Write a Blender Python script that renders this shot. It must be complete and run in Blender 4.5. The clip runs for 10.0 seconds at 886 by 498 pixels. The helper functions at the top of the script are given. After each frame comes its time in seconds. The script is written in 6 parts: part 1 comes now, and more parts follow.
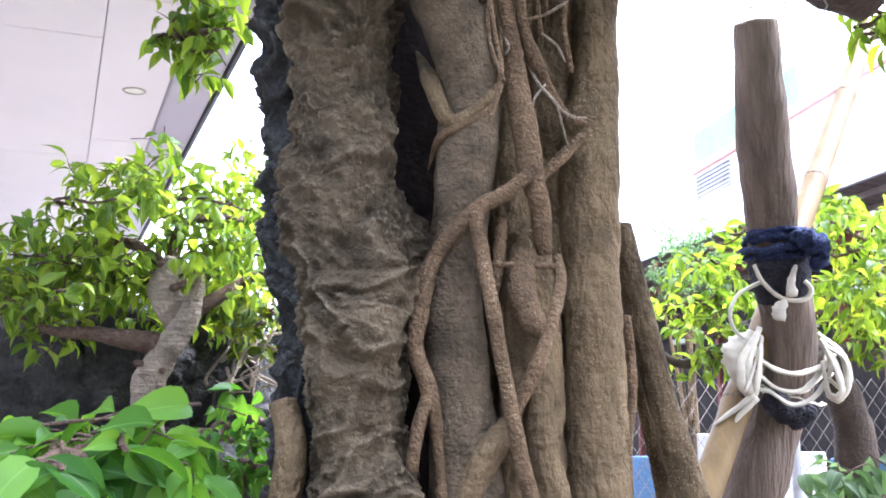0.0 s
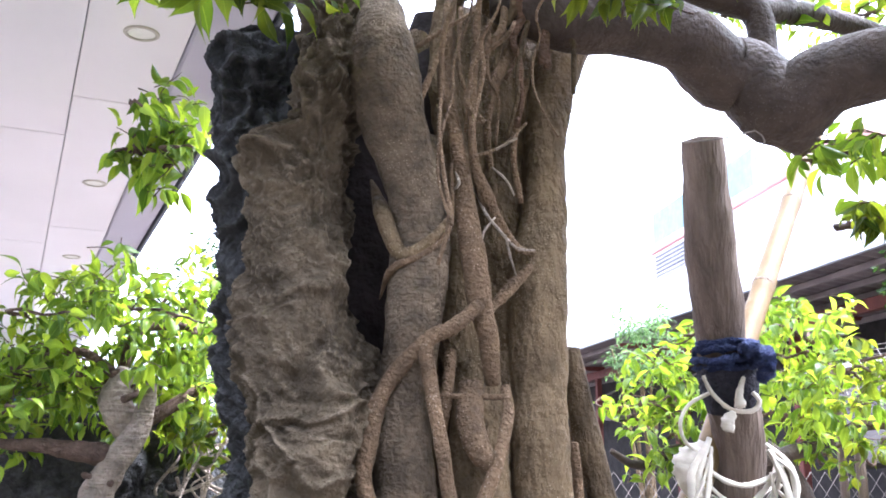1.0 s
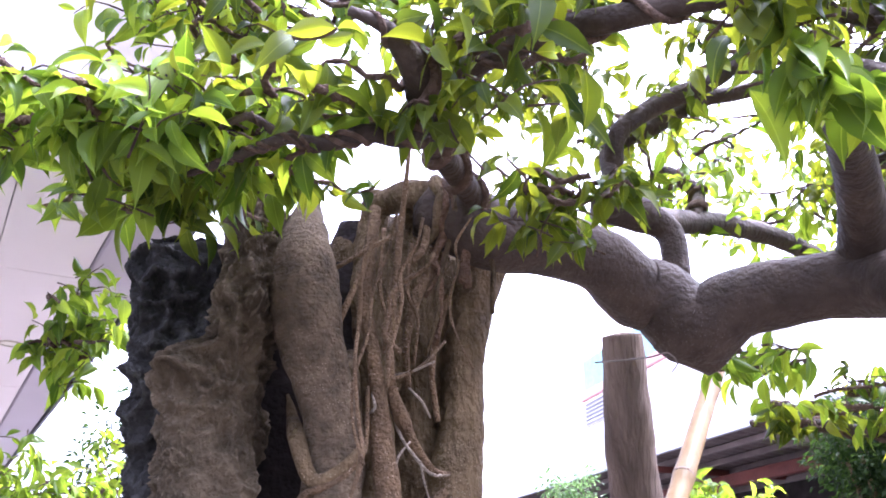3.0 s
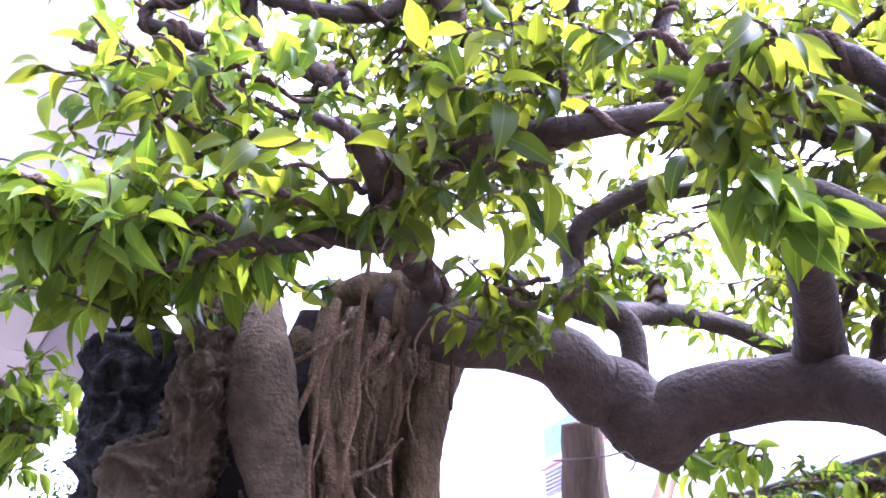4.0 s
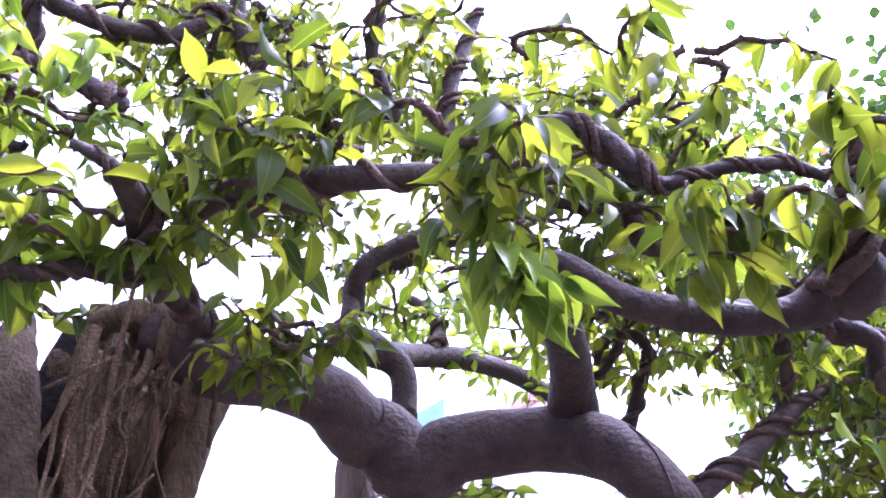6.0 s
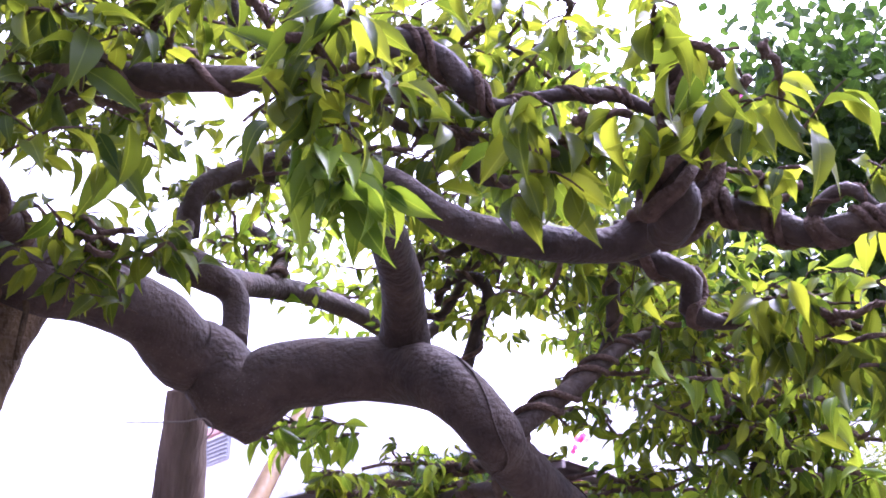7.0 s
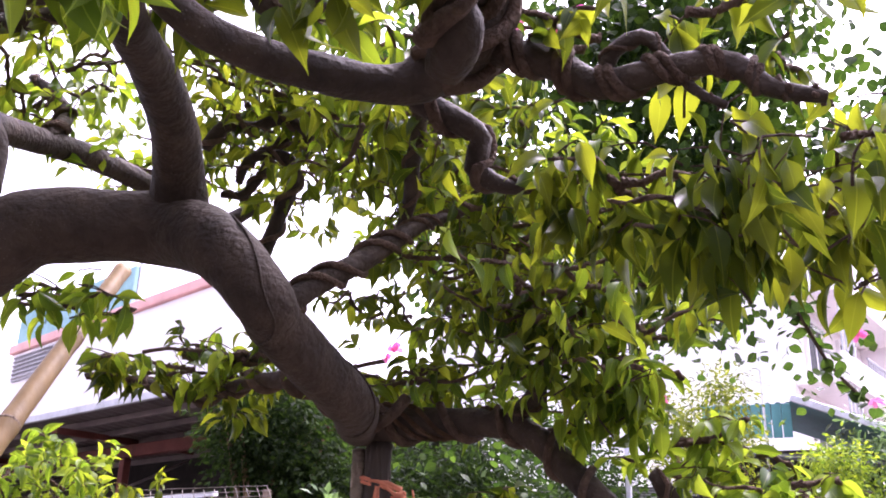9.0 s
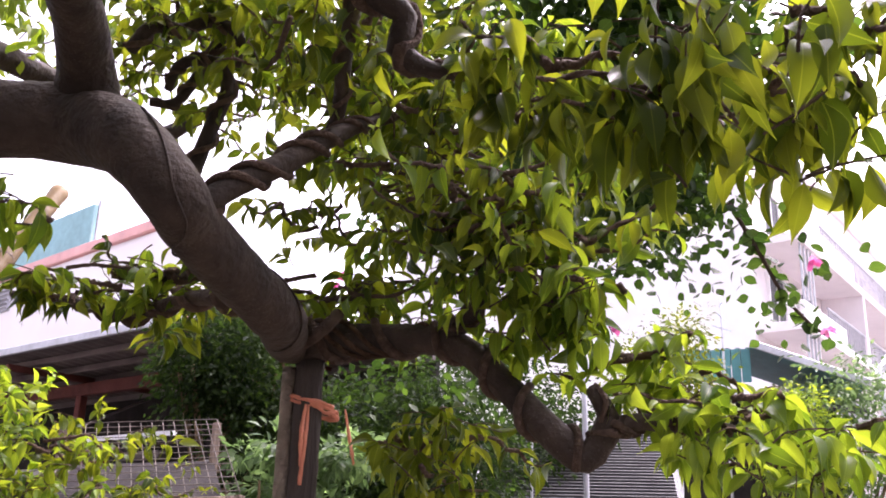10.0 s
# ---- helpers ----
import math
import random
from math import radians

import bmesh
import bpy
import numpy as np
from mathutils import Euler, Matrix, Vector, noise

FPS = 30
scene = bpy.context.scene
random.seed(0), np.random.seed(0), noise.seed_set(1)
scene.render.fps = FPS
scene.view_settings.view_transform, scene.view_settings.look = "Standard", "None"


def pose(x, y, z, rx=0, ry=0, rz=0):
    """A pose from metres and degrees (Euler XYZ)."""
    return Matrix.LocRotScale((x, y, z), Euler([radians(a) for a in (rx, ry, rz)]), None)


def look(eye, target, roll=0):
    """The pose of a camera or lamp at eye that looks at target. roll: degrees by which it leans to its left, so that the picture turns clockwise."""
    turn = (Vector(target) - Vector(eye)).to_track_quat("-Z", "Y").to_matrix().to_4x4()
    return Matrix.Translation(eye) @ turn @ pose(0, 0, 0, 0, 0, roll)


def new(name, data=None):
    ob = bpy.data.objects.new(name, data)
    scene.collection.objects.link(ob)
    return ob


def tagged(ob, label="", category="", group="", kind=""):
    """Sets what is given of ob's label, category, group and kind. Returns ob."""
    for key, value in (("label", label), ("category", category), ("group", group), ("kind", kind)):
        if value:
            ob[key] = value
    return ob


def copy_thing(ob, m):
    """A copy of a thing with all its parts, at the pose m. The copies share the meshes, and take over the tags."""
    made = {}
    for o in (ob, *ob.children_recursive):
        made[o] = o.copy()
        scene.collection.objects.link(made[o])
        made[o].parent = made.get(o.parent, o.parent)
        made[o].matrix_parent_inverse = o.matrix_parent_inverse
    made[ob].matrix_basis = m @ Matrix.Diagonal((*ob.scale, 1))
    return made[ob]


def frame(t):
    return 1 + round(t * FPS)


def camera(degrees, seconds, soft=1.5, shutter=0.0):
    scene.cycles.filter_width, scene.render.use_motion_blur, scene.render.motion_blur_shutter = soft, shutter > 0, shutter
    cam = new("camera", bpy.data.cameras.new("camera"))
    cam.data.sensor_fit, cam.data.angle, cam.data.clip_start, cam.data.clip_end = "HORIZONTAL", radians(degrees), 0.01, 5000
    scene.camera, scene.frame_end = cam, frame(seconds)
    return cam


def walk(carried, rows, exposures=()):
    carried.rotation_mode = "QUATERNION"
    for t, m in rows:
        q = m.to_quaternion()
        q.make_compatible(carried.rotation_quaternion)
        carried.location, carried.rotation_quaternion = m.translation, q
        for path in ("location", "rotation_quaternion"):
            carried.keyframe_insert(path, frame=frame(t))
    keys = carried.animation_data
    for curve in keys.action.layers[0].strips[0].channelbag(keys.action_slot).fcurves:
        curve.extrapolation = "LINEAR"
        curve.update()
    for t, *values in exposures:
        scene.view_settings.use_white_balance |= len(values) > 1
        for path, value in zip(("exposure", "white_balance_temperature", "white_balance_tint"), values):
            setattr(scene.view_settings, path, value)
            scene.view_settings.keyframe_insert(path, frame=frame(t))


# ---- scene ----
cam = camera(50.1, 10.0, 1.8)
METRES, EYE, TILT, LEAN, TURN = 0.8, 1.5, 9.0, 0.0, 0.0
ROWS = [
    (0.0, 0.0, 0.0, 0.0, 0.0, 0.0, -0.0),
    (0.5, 0.0082, -0.0215, 0.0499, -1.18, 2.2, -0.24),
    (1.0, 0.0215, -0.0354, 0.1029, -2.23, 4.31, -0.5),
    (1.5, 0.0367, -0.045, 0.1582, -3.2, 6.24, -0.87),
    (2.0, 0.0401, -0.0539, 0.2058, -4.39, 8.27, -1.17),
    (2.5, 0.044, -0.0639, 0.2353, -5.35, 10.35, -1.39),
    (4.0, 0.0471, -0.0842, 0.3261, -8.86, 16.26, -2.36),
    (4.5, 0.0466, -0.0996, 0.3641, -10.5, 17.68, -2.91),
    (5.0, 0.0591, -0.1168, 0.3798, -13.29, 18.64, -3.18),
    (5.5, 0.0949, -0.1342, 0.3828, -16.48, 18.61, -3.45),
    (7.0, 0.2128, -0.117, 0.3162, -28.98, 16.37, -4.78),
    (7.5, 0.272, -0.1123, 0.2917, -32.6, 16.05, -5.65),
    (8.0, 0.3411, -0.1044, 0.2823, -35.13, 15.35, -6.73),
    (8.5, 0.3836, -0.0774, 0.2797, -37.21, 14.12, -7.04),
    (9.0, 0.4306, -0.0444, 0.2344, -38.52, 13.6, -7.14),
    (9.5, 0.4822, -0.0186, 0.2146, -39.61, 12.15, -7.29),
    (10.0, 0.5653, 0.0023, 0.189, -40.51, 10.7, -7.44),
]
walk(cam, [(t, pose(0, 0, EYE, TILT, LEAN, TURN) @ pose(METRES * x, METRES * y, METRES * z, 90 + pitch, roll, yaw)) for t, x, y, z, yaw, pitch, roll in ROWS],
     exposures=[(0.0, 3.2, 5300, 16), (2.5, 3.08, 5400, 28), (4.0, 2.82, 5100, 40), (5.5, 2.54, 5000, 47), (7.0, 2.36, 5250, 46), (8.5, 1.98, 5700, 42), (10.0, 1.62, 6250, 32)])
SUN_EL, SUN_AZ = 62.0, 82.0

# ---- world, sun, exposure ----
world = bpy.data.worlds.new("sky")
scene.world = world
world.use_nodes = True
wn = world.node_tree
sky = wn.nodes.new("ShaderNodeTexSky")
sky.sky_type = "NISHITA"
sky.sun_disc = False
sky.sun_elevation, sky.sun_rotation = radians(SUN_EL), radians(SUN_AZ)
sky.air_density, sky.dust_density, sky.ozone_density = 1.0, 6.0, 1.0
haze = wn.nodes.new("ShaderNodeHueSaturation")
haze.inputs["Saturation"].default_value, haze.inputs["Value"].default_value = 0.25, 1.6
wn.links.new(sky.outputs[0], haze.inputs["Color"])
wn.links.new(haze.outputs[0], wn.nodes["Background"].inputs[0])
wn.nodes["Background"].inputs[1].default_value = 0.15
sun_data = bpy.data.lights.new("sun", "SUN")
sun_data.energy, sun_data.angle, sun_data.color = 1.1, radians(20.0), (1.0, 0.96, 0.9)
sun = new("sun", sun_data)
az, el = radians(SUN_AZ), radians(SUN_EL)
sun.matrix_world = look((0, 0, 0), (-math.sin(az) * math.cos(el), -math.cos(az) * math.cos(el), -math.sin(el)))

# ---- materials ----


def material(name, colour, rough=0.7, metal=0.0, dark=0.6, scale=20.0, bump=0.3, bump_scale=60.0, stretch=(1, 1, 1), spec=0.12, spots=None, wrinkle=0.0, cups=0.0, edge=None):
    """A painted or natural surface: two scales of colour variation and fine relief."""
    m = bpy.data.materials.new(name)
    m.use_nodes = True
    n, l = m.node_tree.nodes, m.node_tree.links
    b = n["Principled BSDF"]
    b.inputs["Roughness"].default_value, b.inputs["Metallic"].default_value = rough, metal
    b.inputs["Specular IOR Level"].default_value = spec
    co, mp = n.new("ShaderNodeTexCoord"), n.new("ShaderNodeMapping")
    mp.inputs["Scale"].default_value = stretch
    l.new(co.outputs["Object"], mp.inputs[0])
    big, small = n.new("ShaderNodeTexNoise"), n.new("ShaderNodeTexNoise")
    big.inputs["Scale"].default_value, big.inputs["Detail"].default_value = scale * 0.25, 5
    small.inputs["Scale"].default_value, small.inputs["Detail"].default_value = scale, 8
    l.new(mp.outputs[0], big.inputs["Vector"])
    l.new(mp.outputs[0], small.inputs["Vector"])
    add = n.new("ShaderNodeMath")
    add.operation = "ADD"
    l.new(big.outputs[0], add.inputs[0])
    l.new(small.outputs[0], add.inputs[1])
    rnd = n.new("ShaderNodeObjectInfo")
    shift = n.new("ShaderNodeMath")
    shift.operation = "MULTIPLY_ADD"
    shift.inputs[1].default_value = 0.25
    l.new(rnd.outputs["Random"], shift.inputs[0])
    l.new(add.outputs[0], shift.inputs[2])
    ramp = n.new("ShaderNodeValToRGB")
    ramp.color_ramp.elements[0].position = 0.35
    ramp.color_ramp.elements[1].position = 0.75
    half = n.new("ShaderNodeMath")
    half.operation = "MULTIPLY"
    half.inputs[1].default_value = 0.48
    l.new(shift.outputs[0], half.inputs[0])
    l.new(half.outputs[0], ramp.inputs[0])
    ramp.color_ramp.elements[0].color = (*[c * dark for c in colour], 1)
    ramp.color_ramp.elements[1].color = (*[min(1, c * (2 - dark) ** 0.5) for c in colour], 1)
    l.new(ramp.outputs[0], b.inputs["Base Color"])
    fine = n.new("ShaderNodeTexNoise")
    fine.inputs["Scale"].default_value, fine.inputs["Detail"].default_value = bump_scale, 6
    l.new(mp.outputs[0], fine.inputs["Vector"])
    height = fine.outputs[0]
    if cups:
        # sharp-edged hollows of two sizes
        for size, amount in ((bump_scale * 0.5, cups), (bump_scale * 1.4, cups * 0.5)):
            v = n.new("ShaderNodeTexVoronoi")
            v.inputs["Scale"].default_value = size
            warp = n.new("ShaderNodeMixRGB")
            warp.blend_type = "LINEAR_LIGHT"
            warp.inputs[0].default_value = 0.03
            l.new(mp.outputs[0], warp.inputs[1])
            l.new(fine.outputs["Color"], warp.inputs[2])
            l.new(warp.outputs[0], v.inputs["Vector"])
            ma = n.new("ShaderNodeMath")
            ma.operation = "MULTIPLY_ADD"
            ma.inputs[1].default_value = amount
            l.new(v.outputs["Distance"], ma.inputs[0])
            l.new(height, ma.inputs[2])
            height = ma.outputs[0]
    if wrinkle:
        # rings across the stem
        rmap, rn = n.new("ShaderNodeMapping"), n.new("ShaderNodeTexNoise")
        rmap.inputs["Scale"].default_value = (12, 12, 150)
        rn.inputs["Scale"].default_value, rn.inputs["Detail"].default_value = 1.0, 4
        l.new(co.outputs["Object"], rmap.inputs[0])
        l.new(rmap.outputs[0], rn.inputs["Vector"])
        ma = n.new("ShaderNodeMath")
        ma.operation = "MULTIPLY_ADD"
        ma.inputs[1].default_value = wrinkle
        l.new(rn.outputs[0], ma.inputs[0])
        l.new(height, ma.inputs[2])
        height = ma.outputs[0]
    if spots:
        # raised pale lenticels
        v = n.new("ShaderNodeTexVoronoi")
        v.inputs["Scale"].default_value = spots[0]
        l.new(co.outputs["Object"], v.inputs["Vector"])
        st = n.new("ShaderNodeMapRange")
        st.inputs["From Min"].default_value, st.inputs["From Max"].default_value = spots[1], spots[1] * 0.5
        l.new(v.outputs["Distance"], st.inputs["Value"])
        mask = n.new("ShaderNodeMath")
        mask.operation = "MULTIPLY"
        l.new(st.outputs[0], mask.inputs[0])
        gate = n.new("ShaderNodeMapRange")
        gate.inputs["From Min"].default_value, gate.inputs["From Max"].default_value = 0.45, 0.6
        l.new(big.outputs[0], gate.inputs["Value"])
        l.new(gate.outputs[0], mask.inputs[1])
        mx = n.new("ShaderNodeMixRGB")
        mx.inputs[2].default_value = (*spots[2], 1)
        l.new(mask.outputs[0], mx.inputs[0])
        l.new(ramp.outputs[0], mx.inputs[1])
        l.new(mx.outputs[0], b.inputs["Base Color"])
        ma = n.new("ShaderNodeMath")
        ma.operation = "MULTIPLY_ADD"
        ma.inputs[1].default_value = 0.18
        l.new(mask.outputs[0], ma.inputs[0])
        l.new(height, ma.inputs[2])
        height = ma.outputs[0]
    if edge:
        # paler ridges: partly wear, partly painted highlights that strengthen relief in flat light
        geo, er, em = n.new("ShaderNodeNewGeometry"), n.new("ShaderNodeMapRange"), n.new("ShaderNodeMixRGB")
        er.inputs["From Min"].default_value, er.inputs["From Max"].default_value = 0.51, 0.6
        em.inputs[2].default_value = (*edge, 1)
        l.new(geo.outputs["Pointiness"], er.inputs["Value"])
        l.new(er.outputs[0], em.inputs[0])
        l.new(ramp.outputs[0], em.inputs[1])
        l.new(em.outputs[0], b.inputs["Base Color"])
    bp = n.new("ShaderNodeBump")
    bp.inputs["Strength"].default_value, bp.inputs["Distance"].default_value = bump, 0.02
    l.new(height, bp.inputs["Height"])
    l.new(bp.outputs[0], b.inputs["Normal"])
    return m


def leaf_material(name, dark, light, glow, gloss=0.35):
    """A glossy thin leaf: colour varies from leaf to leaf, a paler midrib, light shining through."""
    m = bpy.data.materials.new(name)
    m.use_nodes = True
    n, l = m.node_tree.nodes, m.node_tree.links
    b, out = n["Principled BSDF"], n["Material Output"]
    b.inputs["Roughness"].default_value, b.inputs["Specular IOR Level"].default_value = gloss + 0.05, 0.15
    info, geo, uv = n.new("ShaderNodeObjectInfo"), n.new("ShaderNodeNewGeometry"), n.new("ShaderNodeUVMap")
    s = n.new("ShaderNodeMath")
    s.operation = "ADD"
    l.new(info.outputs["Random"], s.inputs[0])
    l.new(geo.outputs["Random Per Island"], s.inputs[1])
    fr = n.new("ShaderNodeMath")
    fr.operation = "FRACT"
    l.new(s.outputs[0], fr.inputs[0])
    ramp = n.new("ShaderNodeValToRGB")
    ramp.color_ramp.elements[0].color, ramp.color_ramp.elements[1].color = (*dark, 1), (*light, 1)
    mid = ramp.color_ramp.elements.new(0.55)
    mid.color = (*[0.65 * a + 0.35 * c for a, c in zip(dark, light)], 1)
    l.new(fr.outputs[0], ramp.inputs[0])
    sep = n.new("ShaderNodeSeparateXYZ")
    l.new(uv.outputs[0], sep.inputs[0])
    rib = n.new("ShaderNodeMath")
    rib.operation = "COMPARE"
    rib.inputs[1].default_value, rib.inputs[2].default_value = 0.5, 0.022
    l.new(sep.outputs[0], rib.inputs[0])
    ribf = n.new("ShaderNodeMath")
    ribf.operation = "MULTIPLY"
    ribf.inputs[1].default_value = 0.2
    l.new(rib.outputs[0], ribf.inputs[0])
    mix = n.new("ShaderNodeMixRGB")
    mix.inputs[2].default_value = (*[min(1, c * 1.6 + 0.03) for c in light], 1)
    l.new(ribf.outputs[0], mix.inputs[0])
    l.new(ramp.outputs[0], mix.inputs[1])
    l.new(mix.outputs[0], b.inputs["Base Color"])
    tr = n.new("ShaderNodeBsdfTranslucent")
    tint = n.new("ShaderNodeMixRGB")
    tint.blend_type = "MULTIPLY"
    tint.inputs[0].default_value = 1
    tint.inputs[2].default_value = (*glow, 1)
    l.new(mix.outputs[0], tint.inputs[1])
    l.new(tint.outputs[0], tr.inputs[0])
    ms = n.new("ShaderNodeMixShader")
    ms.inputs[0].default_value = 0.56
    l.new(b.outputs[0], ms.inputs[1])
    l.new(tr.outputs[0], ms.inputs[2])
    l.new(ms.outputs[0], out.inputs[0])
    wave = n.new("ShaderNodeTexNoise")
    wave.inputs["Scale"].default_value = 90
    bp = n.new("ShaderNodeBump")
    bp.inputs["Strength"].default_value, bp.inputs["Distance"].default_value = 0.25, 0.004
    l.new(wave.outputs[0], bp.inputs["Height"])
    l.new(bp.outputs[0], b.inputs["Normal"])
    return m


BARK = material("bark", (0.15, 0.105, 0.056), 0.85, dark=0.22, scale=22, bump=1.0, bump_scale=80, stretch=(1, 1, 0.6), spots=(210, 0.27, (0.29, 0.235, 0.155)), wrinkle=0.12)
# darker than the trunk bark: the limbs' backlit shade is in this colour
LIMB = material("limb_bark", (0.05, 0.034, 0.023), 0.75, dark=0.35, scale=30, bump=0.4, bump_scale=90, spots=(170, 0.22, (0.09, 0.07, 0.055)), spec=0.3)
ROOT = material("aerial_root", (0.15, 0.098, 0.054), 0.8, dark=0.45, scale=45, bump=0.7, bump_scale=170, spots=(190, 0.25, (0.33, 0.26, 0.19)))
RED_ROOT = material("reddish_root", (0.12, 0.072, 0.043), 0.85, dark=0.4, scale=40, bump=0.8, bump_scale=150)
TWIG = material("twig_bark", (0.11, 0.073, 0.052), 0.85, dark=0.45, scale=60, bump=0.7, bump_scale=200)
PALE_BARK = material("pale_bark", (0.3, 0.245, 0.185), 0.85, dark=0.5, scale=40, bump=0.7, bump_scale=120, wrinkle=0.8)
SMOOTH_BARK = material("smooth_bark", (0.155, 0.115, 0.072), 0.85, dark=0.4, scale=34, bump=0.8, bump_scale=140, spots=(230, 0.26, (0.3, 0.24, 0.165)), wrinkle=0.35)
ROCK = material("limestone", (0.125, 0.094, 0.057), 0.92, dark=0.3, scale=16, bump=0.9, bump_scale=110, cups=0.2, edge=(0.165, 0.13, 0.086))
# dark stone; on rock2 it carries the shade of the tall rock's side
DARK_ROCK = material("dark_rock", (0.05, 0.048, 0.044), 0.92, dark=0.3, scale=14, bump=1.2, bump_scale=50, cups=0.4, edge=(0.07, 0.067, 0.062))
LEAF = leaf_material("leaf", (0.02, 0.041, 0.009), (0.12, 0.165, 0.027), (2.75, 2.2, 0.42), 0.32)
# brighter copy of the leaf; carries the stronger light on some pads
LEAF_BRIGHT = leaf_material("bright_leaf", (0.05, 0.1, 0.015), (0.21, 0.3, 0.045), (2.22, 1.92, 0.5), 0.28)
LEAF_DARK = leaf_material("far_leaf", (0.01, 0.02, 0.006), (0.034, 0.056, 0.016), (1.3, 1.5, 0.6), 0.6)
VINE_LEAF = leaf_material("vine_leaf", (0.014, 0.032, 0.012), (0.05, 0.085, 0.025), (1.6, 1.7, 0.5), 0.4)
LEAF_SILVER = leaf_material("pale_leaf", (0.055, 0.095, 0.04), (0.19, 0.27, 0.13), (1.2, 1.3, 0.8), 0.3)
GLOSSY = leaf_material("glossy_leaf", (0.036, 0.1, 0.018), (0.12, 0.24, 0.04), (1.9, 1.7, 0.5), 0.18)
PETAL = leaf_material("petal", (0.7, 0.14, 0.38), (0.85, 0.35, 0.58), (1.2, 0.9, 1.0), 0.6)
SOFFIT = material("soffit_panel", (0.8, 0.74, 0.74), 0.6, dark=0.94, scale=3, bump=0.04, bump_scale=30)
SOFFIT_EDGE = material("soffit_band", (0.46, 0.42, 0.47), 0.55, dark=0.92, scale=3, bump=0.05)
WHITE = material("white_render", (0.88, 0.85, 0.84), 0.8, dark=0.92, scale=2, bump=0.1, bump_scale=40)
BEIGE_WALL = material("beige_render", (0.42, 0.37, 0.36), 0.85, dark=0.88, scale=3, bump=0.12, bump_scale=60)
PINK_WALL = material("pale_pink_render", (0.88, 0.82, 0.82), 0.8, dark=0.93, scale=2, bump=0.1, bump_scale=40)
DARK_METAL = material("dark_metal", (0.07, 0.07, 0.075), 0.5, 0.4, scale=8)
STEEL = material("galvanised_steel", (0.5, 0.5, 0.52), 0.45, 0.6, dark=0.7, scale=15, bump=0.05)
SHEET = material("shed_sheet", (0.2, 0.165, 0.155), 0.6, 0.3, dark=0.6, scale=6, bump=0.1)
RED_STEEL = material("red_oxide_steel", (0.13, 0.042, 0.033), 0.6, 0.1, dark=0.6, scale=10)
RED_PAINT = material("red_paint", (0.76, 0.42, 0.39), 0.5, dark=0.75, scale=4)
TEAL = material("teal_netting", (0.3, 0.52, 0.54), 0.7, dark=0.8, scale=10)
GREEN_SHEET = material("green_sheet", (0.09, 0.24, 0.24), 0.5, 0.2, dark=0.75, scale=6)
BAMBOO = material("bamboo", (0.17, 0.11, 0.045), 0.5, dark=0.65, scale=25, bump=0.15, stretch=(1, 1, 0.15))
TIMBER = material("weathered_timber", (0.15, 0.112, 0.085), 0.9, dark=0.35, scale=40, bump=0.8, bump_scale=120, stretch=(1, 1, 0.12))
PLASTIC = material("plastic_twine", (0.5, 0.45, 0.36), 0.45, dark=0.8, scale=40, bump=0.2)
DARK_CLOTH = material("dark_cloth", (0.035, 0.033, 0.04), 0.95, dark=0.4, scale=50, bump=0.9, bump_scale=120)
RAG = material("blue_rag", (0.035, 0.045, 0.1), 0.95, dark=0.4, scale=60, bump=0.9, bump_scale=150)
ORANGE = material("orange_twine", (0.72, 0.27, 0.16), 0.6, dark=0.7, scale=40)
EARTH = material("earth", (0.16, 0.13, 0.1), 0.95, dark=0.5, scale=4, bump=0.6, bump_scale=20)
YARD = material("yard", (0.13, 0.12, 0.108), 0.95, dark=0.6, scale=3, bump=0.4, bump_scale=25)
SLAT = material("grey_slat", (0.075, 0.073, 0.072), 0.8, dark=0.6, scale=8)
# near-black fill: shade inside the shed, and other dark areas behind things
SHADE = material("dark_fill", (0.035, 0.03, 0.028), 0.9, dark=0.5, scale=10)
CONCRETE = material("concrete", (0.45, 0.44, 0.42), 0.9, dark=0.7, scale=5, bump=0.3, bump_scale=40)
BLUE_BOARD = material("blue_board", (0.08, 0.14, 0.24), 0.6, dark=0.8, scale=6)
# near-black that stands for the deep shade between rock and trunk
CLEFT = material("cleft_shade", (0.03, 0.024, 0.022), 0.95, dark=0.5, scale=20, bump=0.6, bump_scale=60)
LENS = material("lamp_glass", (0.8, 0.77, 0.68), 0.4, dark=0.9)
DARK_TIMBER = material("dark_timber", (0.085, 0.07, 0.06), 0.9, dark=0.5, scale=40, bump=0.8, bump_scale=120, stretch=(1, 1, 0.12))
RAIL = material("grey_rail", (0.45, 0.45, 0.48), 0.5, 0.2)
WIRE = material("thin_wire", (0.17, 0.145, 0.125), 0.75)
BLOCK = material("block_wall", (0.12, 0.115, 0.105), 0.9, dark=0.6, scale=6)

# ---- shape helpers ----


def part(name, mesh, mat, parent=None, label=""):
    """Links a mesh given as (verts, faces) or as a Mesh, under a thing or a part."""
    if not isinstance(mesh, bpy.types.Mesh):
        data = bpy.data.meshes.new(name)
        data.from_pydata(mesh[0], [], mesh[1])
        if len(mesh) > 2:
            data.polygons.foreach_set("use_smooth", [bool(mesh[2])] * len(data.polygons))
        data.update()
        mesh = data
    if mat and not mesh.materials:
        mesh.materials.append(mat)
    ob = new(name, mesh)
    if parent:
        ob.parent = parent
    return tagged(ob, label)


def thing(name, label, category, at=(0, 0, 0), group="", kind="", turn=0):
    ob = new(name)
    ob.matrix_world = pose(*at, 0, 0, turn)
    return tagged(ob, label, category, group, kind)


